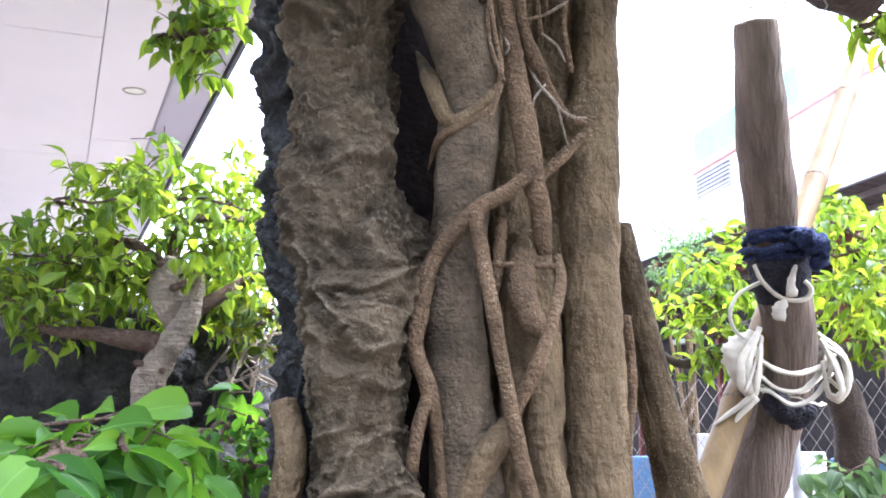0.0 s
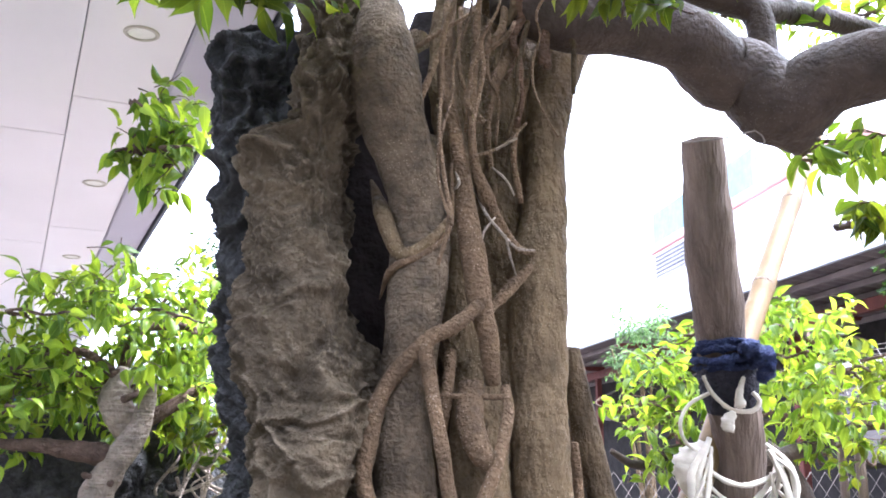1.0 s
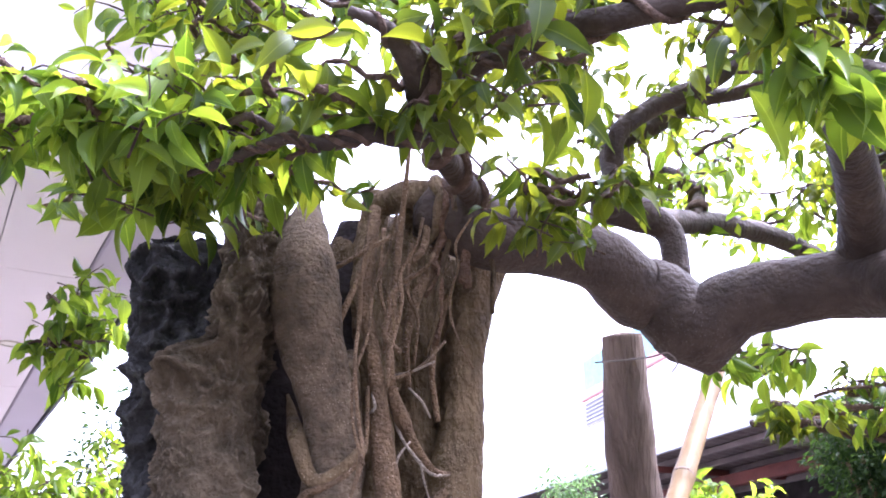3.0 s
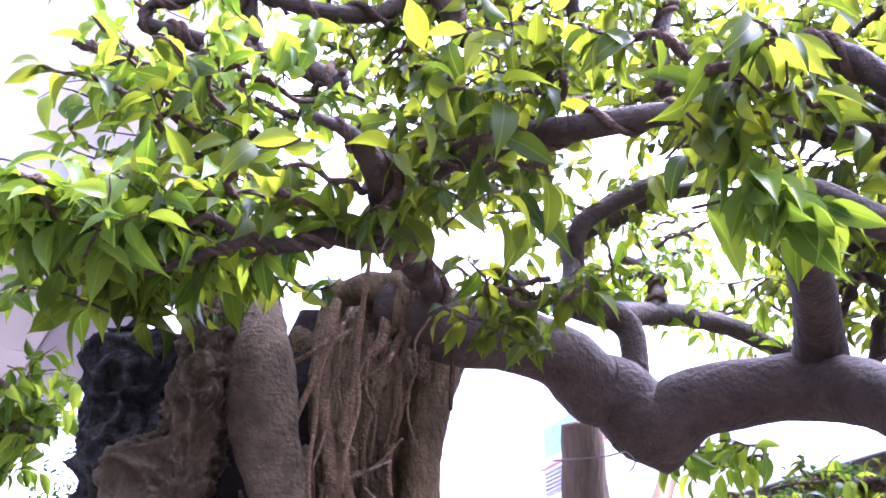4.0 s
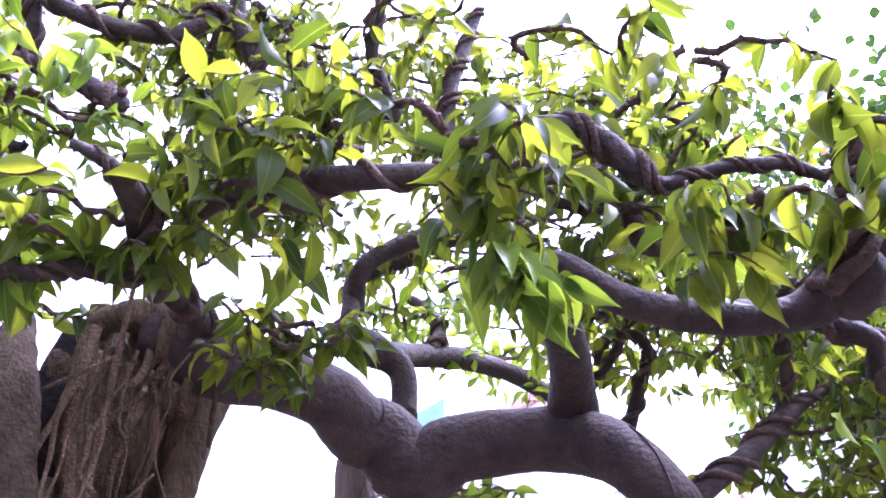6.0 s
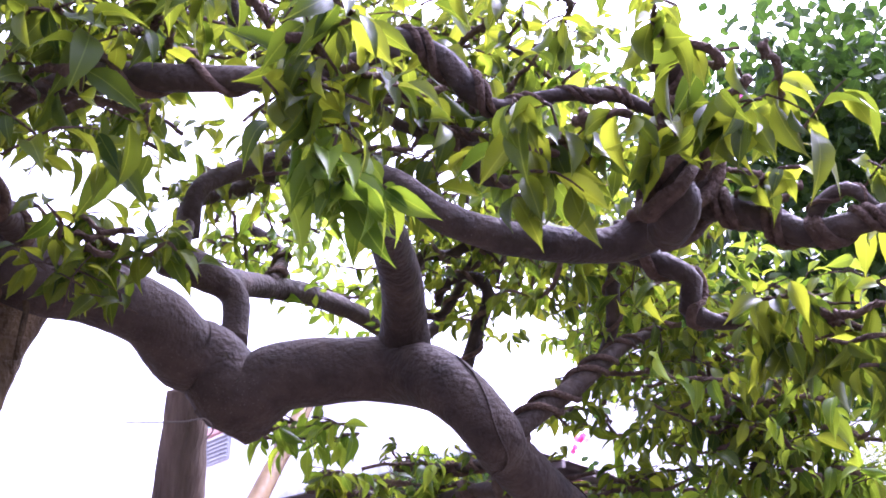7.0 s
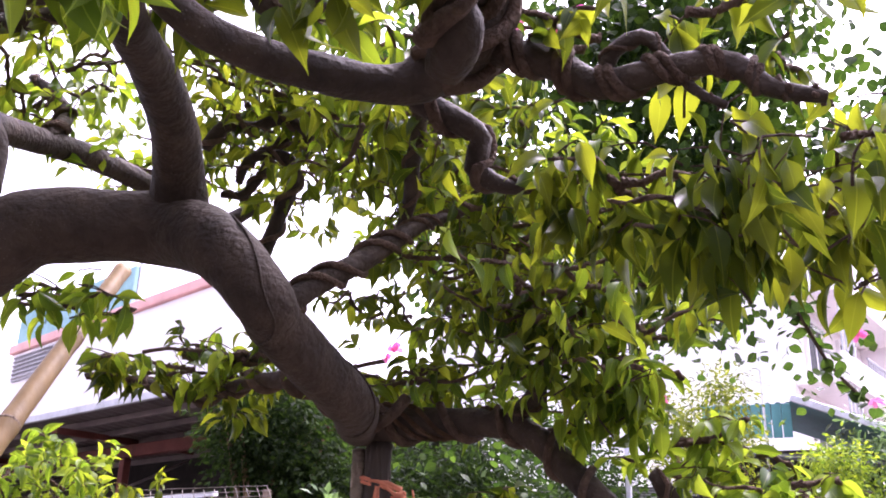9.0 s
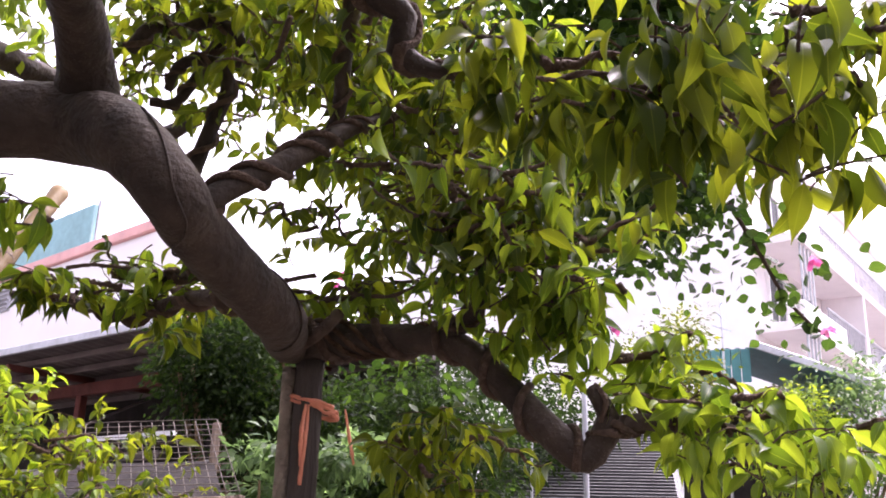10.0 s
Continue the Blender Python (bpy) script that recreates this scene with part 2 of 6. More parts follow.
def join(*pieces):
    v, f = [], []
    for p in pieces:
        k = len(v)
        v += [tuple(q) for q in p[0]]
        f += [tuple(i + k for i in q) for q in p[1]]
    return (v, f, pieces[0][2] if len(pieces[0]) > 2 else False)


def box(x0, x1, y0, y1, z0, z1, bevel=0.0):
    """A box with chamfered edges."""
    if bevel <= 0:
        v = [(x, y, z) for x in (x0, x1) for y in (y0, y1) for z in (z0, z1)]
        return (v, [(0, 1, 3, 2), (4, 6, 7, 5), (0, 4, 5, 1), (2, 3, 7, 6), (0, 2, 6, 4), (1, 5, 7, 3)], False)
    bm = bmesh.new()
    bmesh.ops.create_cube(bm, size=1)
    for q in bm.verts:
        q.co = ((x0 + x1) / 2 + q.co.x * (x1 - x0), (y0 + y1) / 2 + q.co.y * (y1 - y0), (z0 + z1) / 2 + q.co.z * (z1 - z0))
    bmesh.ops.bevel(bm, geom=bm.edges[:], offset=bevel, segments=1, affect="EDGES")
    bm.verts.index_update()
    out = ([tuple(q.co) for q in bm.verts], [tuple(q.index for q in p.verts) for p in bm.faces], False)
    bm.free()
    return out


def moved(mesh, m):
    return ([tuple(m @ Vector(v)) for v in mesh[0]], mesh[1], mesh[2] if len(mesh) > 2 else False)


def spline(rows, step):
    """Catmull-Rom through rows of numbers, sampled about every step metres along the first three."""
    p = np.array(rows, float)
    if len(p) == 2:
        p = np.array([p[0], (p[0] + p[1]) / 2, p[1]])
    p = np.vstack([2 * p[0] - p[1], p, 2 * p[-1] - p[-2]])
    out = []
    for i in range(1, len(p) - 2):
        n = max(2, int(np.linalg.norm(p[i + 1, :3] - p[i, :3]) / step))
        for k in range(n):
            t = k / n
            a, b, c, d = p[i - 1:i + 3]
            out.append(0.5 * (2 * b + (c - a) * t + (2 * a - 5 * b + 4 * c - d) * t * t + (3 * b - a - 3 * c + d) * t ** 3))
    out.append(p[-2])
    return np.array(out)


def tube(rows, seg=14, step=0.012, knob=0.12, grain=26.0, seed=0.0, flat=1.0):
    """A limb: a swept tube through rows (x, y, z, radius) with an uneven, knobbly skin and closed ends."""
    s = spline(rows, step)
    n = len(s)
    tan = np.gradient(s[:, :3], axis=0)
    tan /= np.linalg.norm(tan, axis=1)[:, None] + 1e-9
    ref = np.array([0.3, -0.5, 0.81]) if abs(tan[0] @ np.array([0.3, -0.5, 0.81])) < 0.9 else np.array([1.0, 0, 0])
    a = np.cross(tan[0], ref)
    verts = []
    for i in range(n):
        a = a - tan[i] * (a @ tan[i])
        a /= np.linalg.norm(a) + 1e-9
        b = np.cross(tan[i], a)
        r = max(s[i, 3], 0.0006)
        for k in range(seg):
            w = 2 * math.pi * k / seg
            d = a * math.cos(w) + b * math.sin(w) * flat
            q = s[i, :3] + d * r
            h = noise.noise(Vector(q) * grain + Vector((seed, 0, 0))) + 0.5 * noise.noise(Vector(q) * grain * 2.7)
            verts.append(tuple(s[i, :3] + d * r * (1 + knob * h)))
    faces = [(i * seg + k, i * seg + (k + 1) % seg, (i + 1) * seg + (k + 1) % seg, (i + 1) * seg + k) for i in range(n - 1) for k in range(seg)]
    verts += [tuple(s[0, :3] - tan[0] * s[0, 3] * 0.4), tuple(s[-1, :3] + tan[-1] * s[-1, 3] * 0.2)]
    c0, c1 = len(verts) - 2, len(verts) - 1
    faces += [(c0, (k + 1) % seg, k) for k in range(seg)] + [(c1, (n - 1) * seg + k, (n - 1) * seg + (k + 1) % seg) for k in range(seg)]
    return (verts, faces, True)


def wound(rows, thick=0.3, pitch=2.0, strands=1, seed=0):
    """Thin roots that wind round a limb given as rows (x, y, z, radius)."""
    s = spline(rows, 0.006)
    tan = np.gradient(s[:, :3], axis=0)
    tan /= np.linalg.norm(tan, axis=1)[:, None] + 1e-9
    ref = np.array([0.2, 0.4, 0.9])
    rnd = random.Random(seed)
    out = []
    for k in range(strands):
        w, path = rnd.uniform(0, 6.3), []
        for i in range(len(s)):
            a = np.cross(tan[i], ref)
            a /= np.linalg.norm(a) + 1e-9
            b = np.cross(tan[i], a)
            r = s[i, 3]
            w += 0.006 / (max(r, 0.003) * pitch) * 2 * math.pi / 2
            rr = r * (1 + thick * 0.6)
            path.append((*(s[i, :3] + (a * math.cos(w) + b * math.sin(w)) * rr), r * thick * rnd.uniform(0.9, 1.1)))
        out.append(tube(path[::2], 7, 0.009, 0.15, 60, k))
    return join(*out)


# one leaf, 1 long, pointing along +y, its face up, folded on the midrib, with a drawn-out tip
def leaf_shape(width=0.42, fold=0.16, curl=0.22, bend=0.0):
    ts = [0.0, 0.05, 0.14, 0.28, 0.45, 0.62, 0.76, 0.86, 0.93, 1.0]
    ws = [0.012, 0.1, 0.25, 0.43, 0.5, 0.45, 0.3, 0.13, 0.045, 0.005]
    v, f, uv = [], [], []
    for t, w in zip(ts, ws):
        z = -curl * max(0, t - 0.12) ** 2
        y = t - 0.1 * curl * t * t
        wave = 0.03 * math.sin(9 * t)
        for side in (-1, -0.5, 0, 0.5, 1):
            v.append((side * w * width + bend * t * t, y, z + fold * (abs(side) ** 1.5) * w * width * 1.4 + wave * side * w))
            uv.append((0.5 + side * w, t))
    for i in range(len(ts) - 1):
        for k in range(4):
            f.append((i * 5 + k, i * 5 + k + 1, (i + 1) * 5 + k + 1, (i + 1) * 5 + k))
    return np.array(v), np.array(f), np.array(uv)


def leaf_simple(width=0.45):
    v = np.array([(0, 0, 0), (-width * 0.5, 0.42, 0.06), (0, 0.45, 0), (width * 0.5, 0.42, 0.06), (0, 1, -0.16), (-width * 0.3, 0.78, -0.02), (width * 0.3, 0.78, -0.02)])
    f = [(0, 2, 1), (0, 3, 2), (1, 2, 5), (2, 3, 6), (2, 4, 5), (2, 6, 4)]
    uv = np.array([(0.5, 0), (0, 0.42), (0.5, 0.45), (1, 0.42), (0.5, 1), (0.2, 0.78), (0.8, 0.78)])
    return v, np.array(f), uv


LEAF_SHAPES = [leaf_shape(0.4, 0.4, 0.65, 0.1), leaf_shape(0.46, 0.2, 0.95, -0.12), leaf_shape(0.36, 0.55, 0.4, 0.06)]
LEAF_SMALL = leaf_simple()
ROUND_LEAF = leaf_shape(0.75, 0.1, 0.15)


def leaf_mesh(name, shape, frames, mat):
    """All leaves of a list of 4 x 4 frames in one mesh."""
    v, f, uv = shape
    ms = np.array(frames)
    pts = np.einsum("nij,vj->nvi", ms[:, :3, :3], v) + ms[:, None, :3, 3]
    n, k = len(ms), len(v)
    data = bpy.data.meshes.new(name)
    data.from_pydata(pts.reshape(-1, 3).tolist(), [], (f[None] + (np.arange(n) * k)[:, None, None]).reshape(-1, f.shape[1]).tolist())
    layer = data.uv_layers.new(name="UVMap")
    idx = np.tile(f.reshape(-1), n)
    layer.data.foreach_set("uv", uv[idx].reshape(-1))
    data.polygons.foreach_set("use_smooth", [True] * len(data.polygons))
    data.materials.append(mat)
    return data


SINGLE = {}


def single_leaf(k, mat):
    """The shared mesh of one leaf of shape k."""
    if (k, mat.name) not in SINGLE:
        SINGLE[k, mat.name] = leaf_mesh("leaf", LEAF_SHAPES[k], [np.eye(4)], mat)
    return SINGLE[k, mat.name]


def leaf_frame(p, d, size, rnd, roll=0.6):
    """A frame for a leaf at p that points along d, with its face turned up but for a random roll."""
    d = Vector(d).normalized()
    side = d.cross(Vector((0, 0, 1)))
    if side.length < 0.05:
        side = Vector((math.cos(rnd.uniform(0, 6.3)), math.sin(rnd.uniform(0, 6.3)), 0))
    side.normalize()
    side = (Matrix.Rotation(rnd.gauss(0, roll), 3, d) @ side).normalized()
    up = side.cross(d)
    m = np.eye(4)
    m[:3, 0], m[:3, 1], m[:3, 2], m[:3, 3] = np.array(side) * size, np.array(d) * size, np.array(up) * size, p
    return m


def sprays(centre, radii, count, size, rnd, droop=0.5, per=6, yaw=0.0, spread=1.0, hub=None, shell=0.0):
    """Leafy twigs that fill an ellipsoid: twig tubes and leaf frames."""
    twigs, leaves = [], []
    c, ca, sa = Vector(centre), math.cos(radians(yaw)), math.sin(radians(yaw))
    for _ in range(max(1, int(count / per))):
        while True:
            q = Vector((rnd.uniform(-1, 1), rnd.uniform(-1, 1), rnd.uniform(-1, 1)))
            if shell <= q.length <= 1:
                break
        off = Vector((q.x * radii[0], q.y * radii[1], q.z * radii[2]))
        off = Vector((off.x * ca - off.y * sa, off.x * sa + off.y * ca, off.z))
        tip = c + off
        out = Vector((off.x, off.y, 0))
        if hub is not None:
            out = tip - Vector(hub)
        if out.length < 1e-4:
            out = Vector((1, 0, 0))
        out = (out.normalized() * spread + Vector((rnd.gauss(0, 0.4), rnd.gauss(0, 0.4), rnd.gauss(0.15, 0.35)))).normalized()
        ln = size * rnd.uniform(0.9, 1.6)
        base = tip - out * ln
        midp = base.lerp(tip, 0.5) + Vector((rnd.gauss(0, 0.1), rnd.gauss(0, 0.1), rnd.uniform(0, 0.15))) * ln
        twigs.append([(*base, size * 0.028), (*midp, size * 0.022), (*tip, size * 0.012)])
        for k in range(per):
            t = (k + rnd.uniform(0.2, 1.0)) / per
            p = base.lerp(midp, min(1, 2 * t)) if t < 0.5 else midp.lerp(tip, 2 * t - 1)
            w = rnd.uniform(0, 2 * math.pi)
            s = out.orthogonal().normalized()
            s = Matrix.Rotation(w, 3, out) @ s
            d = out * rnd.uniform(0.2, 0.9) + s * 0.9 + Vector((0, 0, -0.08 - droop * rnd.uniform(0.4, 1.6)))
            leaves.append(leaf_frame(p + d.normalized() * size * 0.08, d, size * rnd.uniform(0.5, 1.12), rnd, 0.7))
    return twigs, leaves


def twig_mesh(rows_list, seg=5):
    return join(*[tube(r, seg, 0.03, 0.1, 40) for r in rows_list])


LEFT_OVER = {}


def foliage(parent, centre, radii, count, size, seed, mat=None, droop=0.5, yaw=0.0, single=0, per=5, hub=None, shell=0.0, stray=5):
    """A leafy pad on a tree: some leaves as parts of their own, the rest and the twigs kept for finish()."""
    rnd = random.Random(seed)
    mat = mat or LEAF
    twigs, leaves = sprays(centre, radii, count, size, rnd, droop, per, yaw, 1.0, hub, shell)
    ca, sa = math.cos(radians(yaw)), math.sin(radians(yaw))
    winders = []
    for _ in range(stray):
        # a crooked twig through the pad, with leaves along it
        w, rows, p = rnd.uniform(0, 6.3), [], Vector((rnd.uniform(-0.7, 0.7), rnd.uniform(-0.6, 0.6), rnd.uniform(-0.4, 0.4)))
        for i in range(8):
            q = Vector((p.x * radii[0], p.y * radii[1], p.z * radii[2]))
            at = Vector((centre[0] + q.x * ca - q.y * sa, centre[1] + q.x * sa + q.y * ca, centre[2] + q.z))
            rows.append((*at, size * (0.085 - 0.008 * i)))
            if i > 2:
                for _ in range(2):
                    d = Vector((rnd.gauss(0, 1), rnd.gauss(0, 1), -droop * rnd.uniform(0.3, 1.2)))
                    leaves.append(leaf_frame(at, d, size * rnd.uniform(0.55, 1.0), rnd, 0.85))
            w += rnd.gauss(0, 0.6)
            p = p + Vector((math.cos(w) * 0.17, math.sin(w) * 0.17, rnd.gauss(0, 0.09)))
        winders.append(rows)
    rnd.shuffle(leaves)
    for m in leaves[:single]:
        ob = part("leaf", single_leaf(rnd.randrange(3), mat), None, parent)
        ob.matrix_basis = Matrix(m.tolist())
    store = LEFT_OVER.setdefault(parent.name, (parent, [], [], []))
    store[1].extend((m, mat, rnd.randrange(3)) for m in leaves[single:])
    store[2].extend(twigs)
    store[3].extend(winders)


def finish():
    """Joins the leaves and fine twigs that are past counting, tree by tree."""
    for parent, rest, twigs, winders in LEFT_OVER.values():
        tagged(part("twig", twig_mesh(twigs), TWIG, parent), kind="stuff")
        tagged(part("crooked_twig", join(*[join(tube(r, 7, 0.012, 0.15, 60), wound(r, 0.5, 2.5, 1, i)) for i, r in enumerate(winders)]), TWIG, parent), kind="stuff")
        mats = list(dict.fromkeys(m for _, m, _ in rest))
        v, f, uv, idx = [], [], [], []
        at = 0
        for mi, mat in enumerate(mats):
            for k in range(3):
                ms = np.array([m for m, q, s in rest if q is mat and s == k])
                if not len(ms):
                    continue
                sv, sf, su = LEAF_SHAPES[k]
                n = len(ms)
                v.append((np.einsum("nij,vj->nvi", ms[:, :3, :3], sv) + ms[:, None, :3, 3]).reshape(-1, 3))
                f.append((sf[None] + (np.arange(n) * len(sv))[:, None, None]).reshape(-1, 4) + at)
                uv.append(su[np.tile(sf.reshape(-1), n)])
                idx.append(np.full(n * len(sf), mi))
                at += n * len(sv)
        data = bpy.data.meshes.new("foliage")
        data.from_pydata(np.concatenate(v).tolist(), [], np.concatenate(f).tolist())
        data.uv_layers.new(name="UVMap").data.foreach_set("uv", np.concatenate(uv).reshape(-1))
        data.polygons.foreach_set("use_smooth", [True] * len(data.polygons))
        data.polygons.foreach_set("material_index", np.concatenate(idx).tolist())
        for mat in mats:
            data.materials.append(mat)
        tagged(part("foliage", data, None, parent), kind="stuff")


def small_crown(parent, name, centre, radii, count, size, seed, mat, yaw=0.0, droop=0.4, shape=None, shell=0.35):
    """A far crown of many small leaves in uneven clumps."""
    rnd = random.Random(seed)
    leaves = []
    clumps = max(4, count // 60)
    ca, sa = math.cos(radians(yaw)), math.sin(radians(yaw))
    for _ in range(clumps):
        while True:
            q = Vector((rnd.uniform(-1, 1), rnd.uniform(-1, 1), rnd.uniform(-1, 1)))
            if shell < q.length < 1:
                break
        off = Vector((q.x * radii[0], q.y * radii[1], q.z * radii[2]))
        cc = Vector(centre) + Vector((off.x * ca - off.y * sa, off.x * sa + off.y * ca, off.z))
        cr = min(radii) * rnd.uniform(0.2, 0.42)
        for _ in range(60):
            d = Vector((rnd.gauss(0, 1), rnd.gauss(0, 1), rnd.gauss(0.1, 0.8)))
            p = cc + d * cr * 0.6
            leaves.append(leaf_frame(p, d.normalized() + Vector((rnd.gauss(0, 0.4), rnd.gauss(0, 0.4), -droop)), size * rnd.uniform(0.6, 1.2), rnd, 0.8))
    ob = part(name, leaf_mesh(name, shape or LEAF_SMALL, leaves, mat), None, parent)
    ob["kind"] = "stuff"
    return ob

# ---- the setting ----
ground = part("ground", ([(-400, -400, 0), (400, -400, 0), (400, 400, 0), (-400, 400, 0)], [(0, 1, 2, 3)]), YARD)
tagged(ground, "grey brown trodden yard of the plant nursery", "ground", kind="structure")

# out of view, added dark so less light bounces up onto the limbs
bed = part("planting_bed", box(-1.6, 5.5, 0.5, 4.6, 0.0, 0.06, 0.01), EARTH)
tagged(bed, "unseen dark earth bed, added to cut bounced light", "ground", kind="structure")

# out of view, added to block skylight that reaches the tree from behind
rear = part("wall_south", box(-7, 7, -2.9, -2.7, 0, 3.4, 0.01), BLOCK)
tagged(rear, "unseen dark wall, added to cut light from behind", "wall", kind="structure")

# overhanging building: its soffit runs away along u, its edge faces v
FRONT = 1.46
OVER = pose(0, 0, 0, 0, 0, 22.0)
building = thing("overhang_building", "pale building with a panelled overhang and recessed lights", "building", kind="structure")
building.matrix_world = OVER
part("upper_wall", box(-5, 0.47, FRONT + 0.03, FRONT + 0.2, 2.59, 3.9, 0.01), BEIGE_WALL, building, "pale beige plastered wall over the overhang")
part("side_wall", box(0.3, 0.46, FRONT + 0.2, 7.4, 2.66, 3.9), BEIGE_WALL, building)
part("soffit_edge", box(-5, 0.47, FRONT, FRONT + 0.14, 2.52, 2.588, 0.008), SOFFIT_EDGE, building, "grey front trim of the overhang")
part("soffit_band", box(0.296, 0.445, FRONT + 0.143, 7.4, 2.54, 2.64, 0.006), SOFFIT_EDGE, building, "grey lilac strip along the overhang")
part("gutter_lip", box(0.448, 0.464, FRONT + 0.143, 7.4, 2.53, 2.64, 0.003), DARK_METAL, building, "dark groove at the edge")
for k in range(4):
    v1 = 0.293 if k == 0 else 0.07 - 0.8 * (k - 1) - 0.002
    v0 = 0.07 if k == 0 else v1 - 0.798
    start = 2.51 if k == 0 else 2.84
    cuts = [FRONT + 0.145] + [start + 1.5 * i for i in range(4) if start + 1.5 * i < 7.3] + [7.4]
    for a, b in zip(cuts, cuts[1:]):
        if b - a > 0.05:
            part("soffit_panel", box(v0 + 0.0007, v1, a + 0.0028, b - 0.0028, 2.55, 2.575, 0.0008), SOFFIT, building)
part("soffit_backing", box(-5, 0.29, FRONT + 0.145, 7.4, 2.58, 2.64), SOFFIT_EDGE, building)
part("roof_slab", box(-5, 0.462, FRONT + 0.2, 7.6, 3.7, 3.88), CONCRETE, building)
part("back_wall", box(-5, 0.44, 7.4, 7.6, 0, 2.66), WHITE, building)
part("left_wall", box(-5.2, -5, FRONT + 0.15, 7.6, 0, 3.9), WHITE, building)
glass = part("dark_window", box(-1.6, 0.0, 7.36, 7.398, 1.4, 2.36, 0.01), DARK_METAL, building, "dark window with a green frame")
part("window_frame", join(box(-1.66, -1.6, 7.3, 7.396, 1.3, 2.42), box(0.0, 0.06, 7.3, 7.396, 1.3, 2.42), box(-1.6, 0.0, 7.3, 7.396, 2.36, 2.42)), GREEN_SHEET, glass)


def ring(r0, r1, z0, z1, n=32):
    v, f = [], []
    for k in range(n):
        w = 2 * math.pi * k / n
        v += [(r * math.cos(w), r * math.sin(w), z) for r, z in ((r1, z1), (r1, z0 + 0.002), (r1 - 0.003, z0), (r0, z0), (r0, z1))]
    for k in range(n):
        a, b = k * 5, ((k + 1) % n) * 5
        f += [(a + i, a + i + 1, b + i + 1, b + i) for i in range(4)]
    return (v, f, True)


for u in (2.05, 3.31, 4.57):
    lamp = thing("downlight", "round recessed ceiling light with a pale rim, unlit", "ceiling light", group="soffit lights")
    lamp.matrix_world = OVER @ pose(0.19, u, 2.55)
    part("rim", ring(0.031, 0.04, -0.004, 0.003), PLASTIC, lamp, "cream rim")
    part("lens", ([(0.0325 * math.cos(2 * math.pi * k / 24), 0.0325 * math.sin(2 * math.pi * k / 24), -0.001) for k in range(24)], [tuple(range(24))[::-1]]), LENS, lamp)

# open shed: its eave runs along y of its frame, the roof goes away along x
SHED = pose(0, 0, 0, 0, 0, 10.5)
shed = thing("market_shed", "open shed with a grey corrugated roof on red steel posts", "shed", kind="structure")
shed.matrix_world = SHED


def corrugated(x0, x1, y0, y1, z0, z1, pitch=0.18, depth=0.03, along="x"):
    """A corrugated sheet from (x0, z0) to (x1, z1), its ribs running along x, with a thickness."""
    n = int((y1 - y0) / pitch) * 4
    v, f = [], []
    for i in range(n + 1):
        y = y0 + (y1 - y0) * i / n
        h = depth * (0, 1, 1, 0)[i % 4]
        for x, z in ((x0, z0), (x1, z1)):
            v += [(x, y, z + h), (x, y, z + h + 0.004)]
    for i in range(n):
        a, b = i * 4, i * 4 + 4
        f += [(a, b, b + 2, a + 2), (a + 1, a + 3, b + 3, b + 1), (a, a + 1, b + 1, b), (a + 2, b + 2, b + 3, a + 3)]
    return (v, f, False)


part("roof_sheet", corrugated(4.0, 5.5, 3.9, 21, 3.0, 2.88, 0.12, 0.018), SHEET, shed, "grey corrugated roof sheets")
part("eave_trim", box(3.965, 4.0, 3.9, 21, 2.975, 3.035, 0.006), STEEL, shed, "pale metal eave trim")
for k in range(5):
    part("purlin", box(4.2 + 0.28 * k, 4.235 + 0.28 * k, 3.9, 21, 2.935 - 0.0224 * k, 2.98 - 0.0224 * k, 0.004), SHEET, shed)
part("beam", box(4.64, 4.71, 3.9, 21, 2.76, 2.86, 0.006), RED_STEEL, shed)
for k in range(7):
    y = 4.85 + 2.2 * k
    part("post", box(4.64, 4.71, y, y + 0.07, 0, 2.76, 0.006), RED_STEEL, shed)
    part("rafter", box(4.01, 5.48, y + 0.01, y + 0.06, 2.87, 2.92, 0.004), RED_STEEL, shed)
    part("tie_rod", tube([(4.67, y + 0.03, 2.5, 0.012), (5.3, y + 0.03, 2.82, 0.012)], 6, 0.3, 0), SHEET, shed)
# shade of the shed's interior, painted as near-black boards
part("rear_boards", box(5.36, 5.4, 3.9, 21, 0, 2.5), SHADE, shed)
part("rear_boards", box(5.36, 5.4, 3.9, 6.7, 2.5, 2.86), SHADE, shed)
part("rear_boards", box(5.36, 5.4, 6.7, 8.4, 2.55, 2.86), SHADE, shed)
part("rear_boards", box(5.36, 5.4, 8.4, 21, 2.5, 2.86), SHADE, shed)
for k in range(18):
    part("crate_edge", box(5.2, 5.34, 4.0 + 0.9 * k, 4.5 + 0.9 * k, 2.3 - 0.05 * (k % 3), 2.36 - 0.05 * (k % 3), 0.004), (SHEET, RED_STEEL, CONCRETE)[k % 3], shed)

HOUSE = pose(0, 0, 0, 0, 0, 7.65)
wall = thing("white_house", "white rendered house wall with a red coping", "house", kind="structure")
wall.matrix_world = HOUSE
part("wall_face", box(5.78, 6.0, 8.2, 13.75, 0, 4.93, 0.01), WHITE, wall)
part("coping", box(5.73, 6.04, 8.15, 13.8, 4.93, 5.06, 0.012), RED_PAINT, wall, "red painted coping")
vent = part("louvre", box(5.755, 5.778, 12.35, 13.6, 4.5, 4.88, 0.006), RAIL, wall, "grey louvred vent")
for k in range(6):
    part("slat", moved(box(-0.02, 0.02, 12.38, 13.57, -0.005, 0.005), pose(5.742, 0, 4.54 + 0.06 * k, 0, 35, 0)), STEEL, vent)
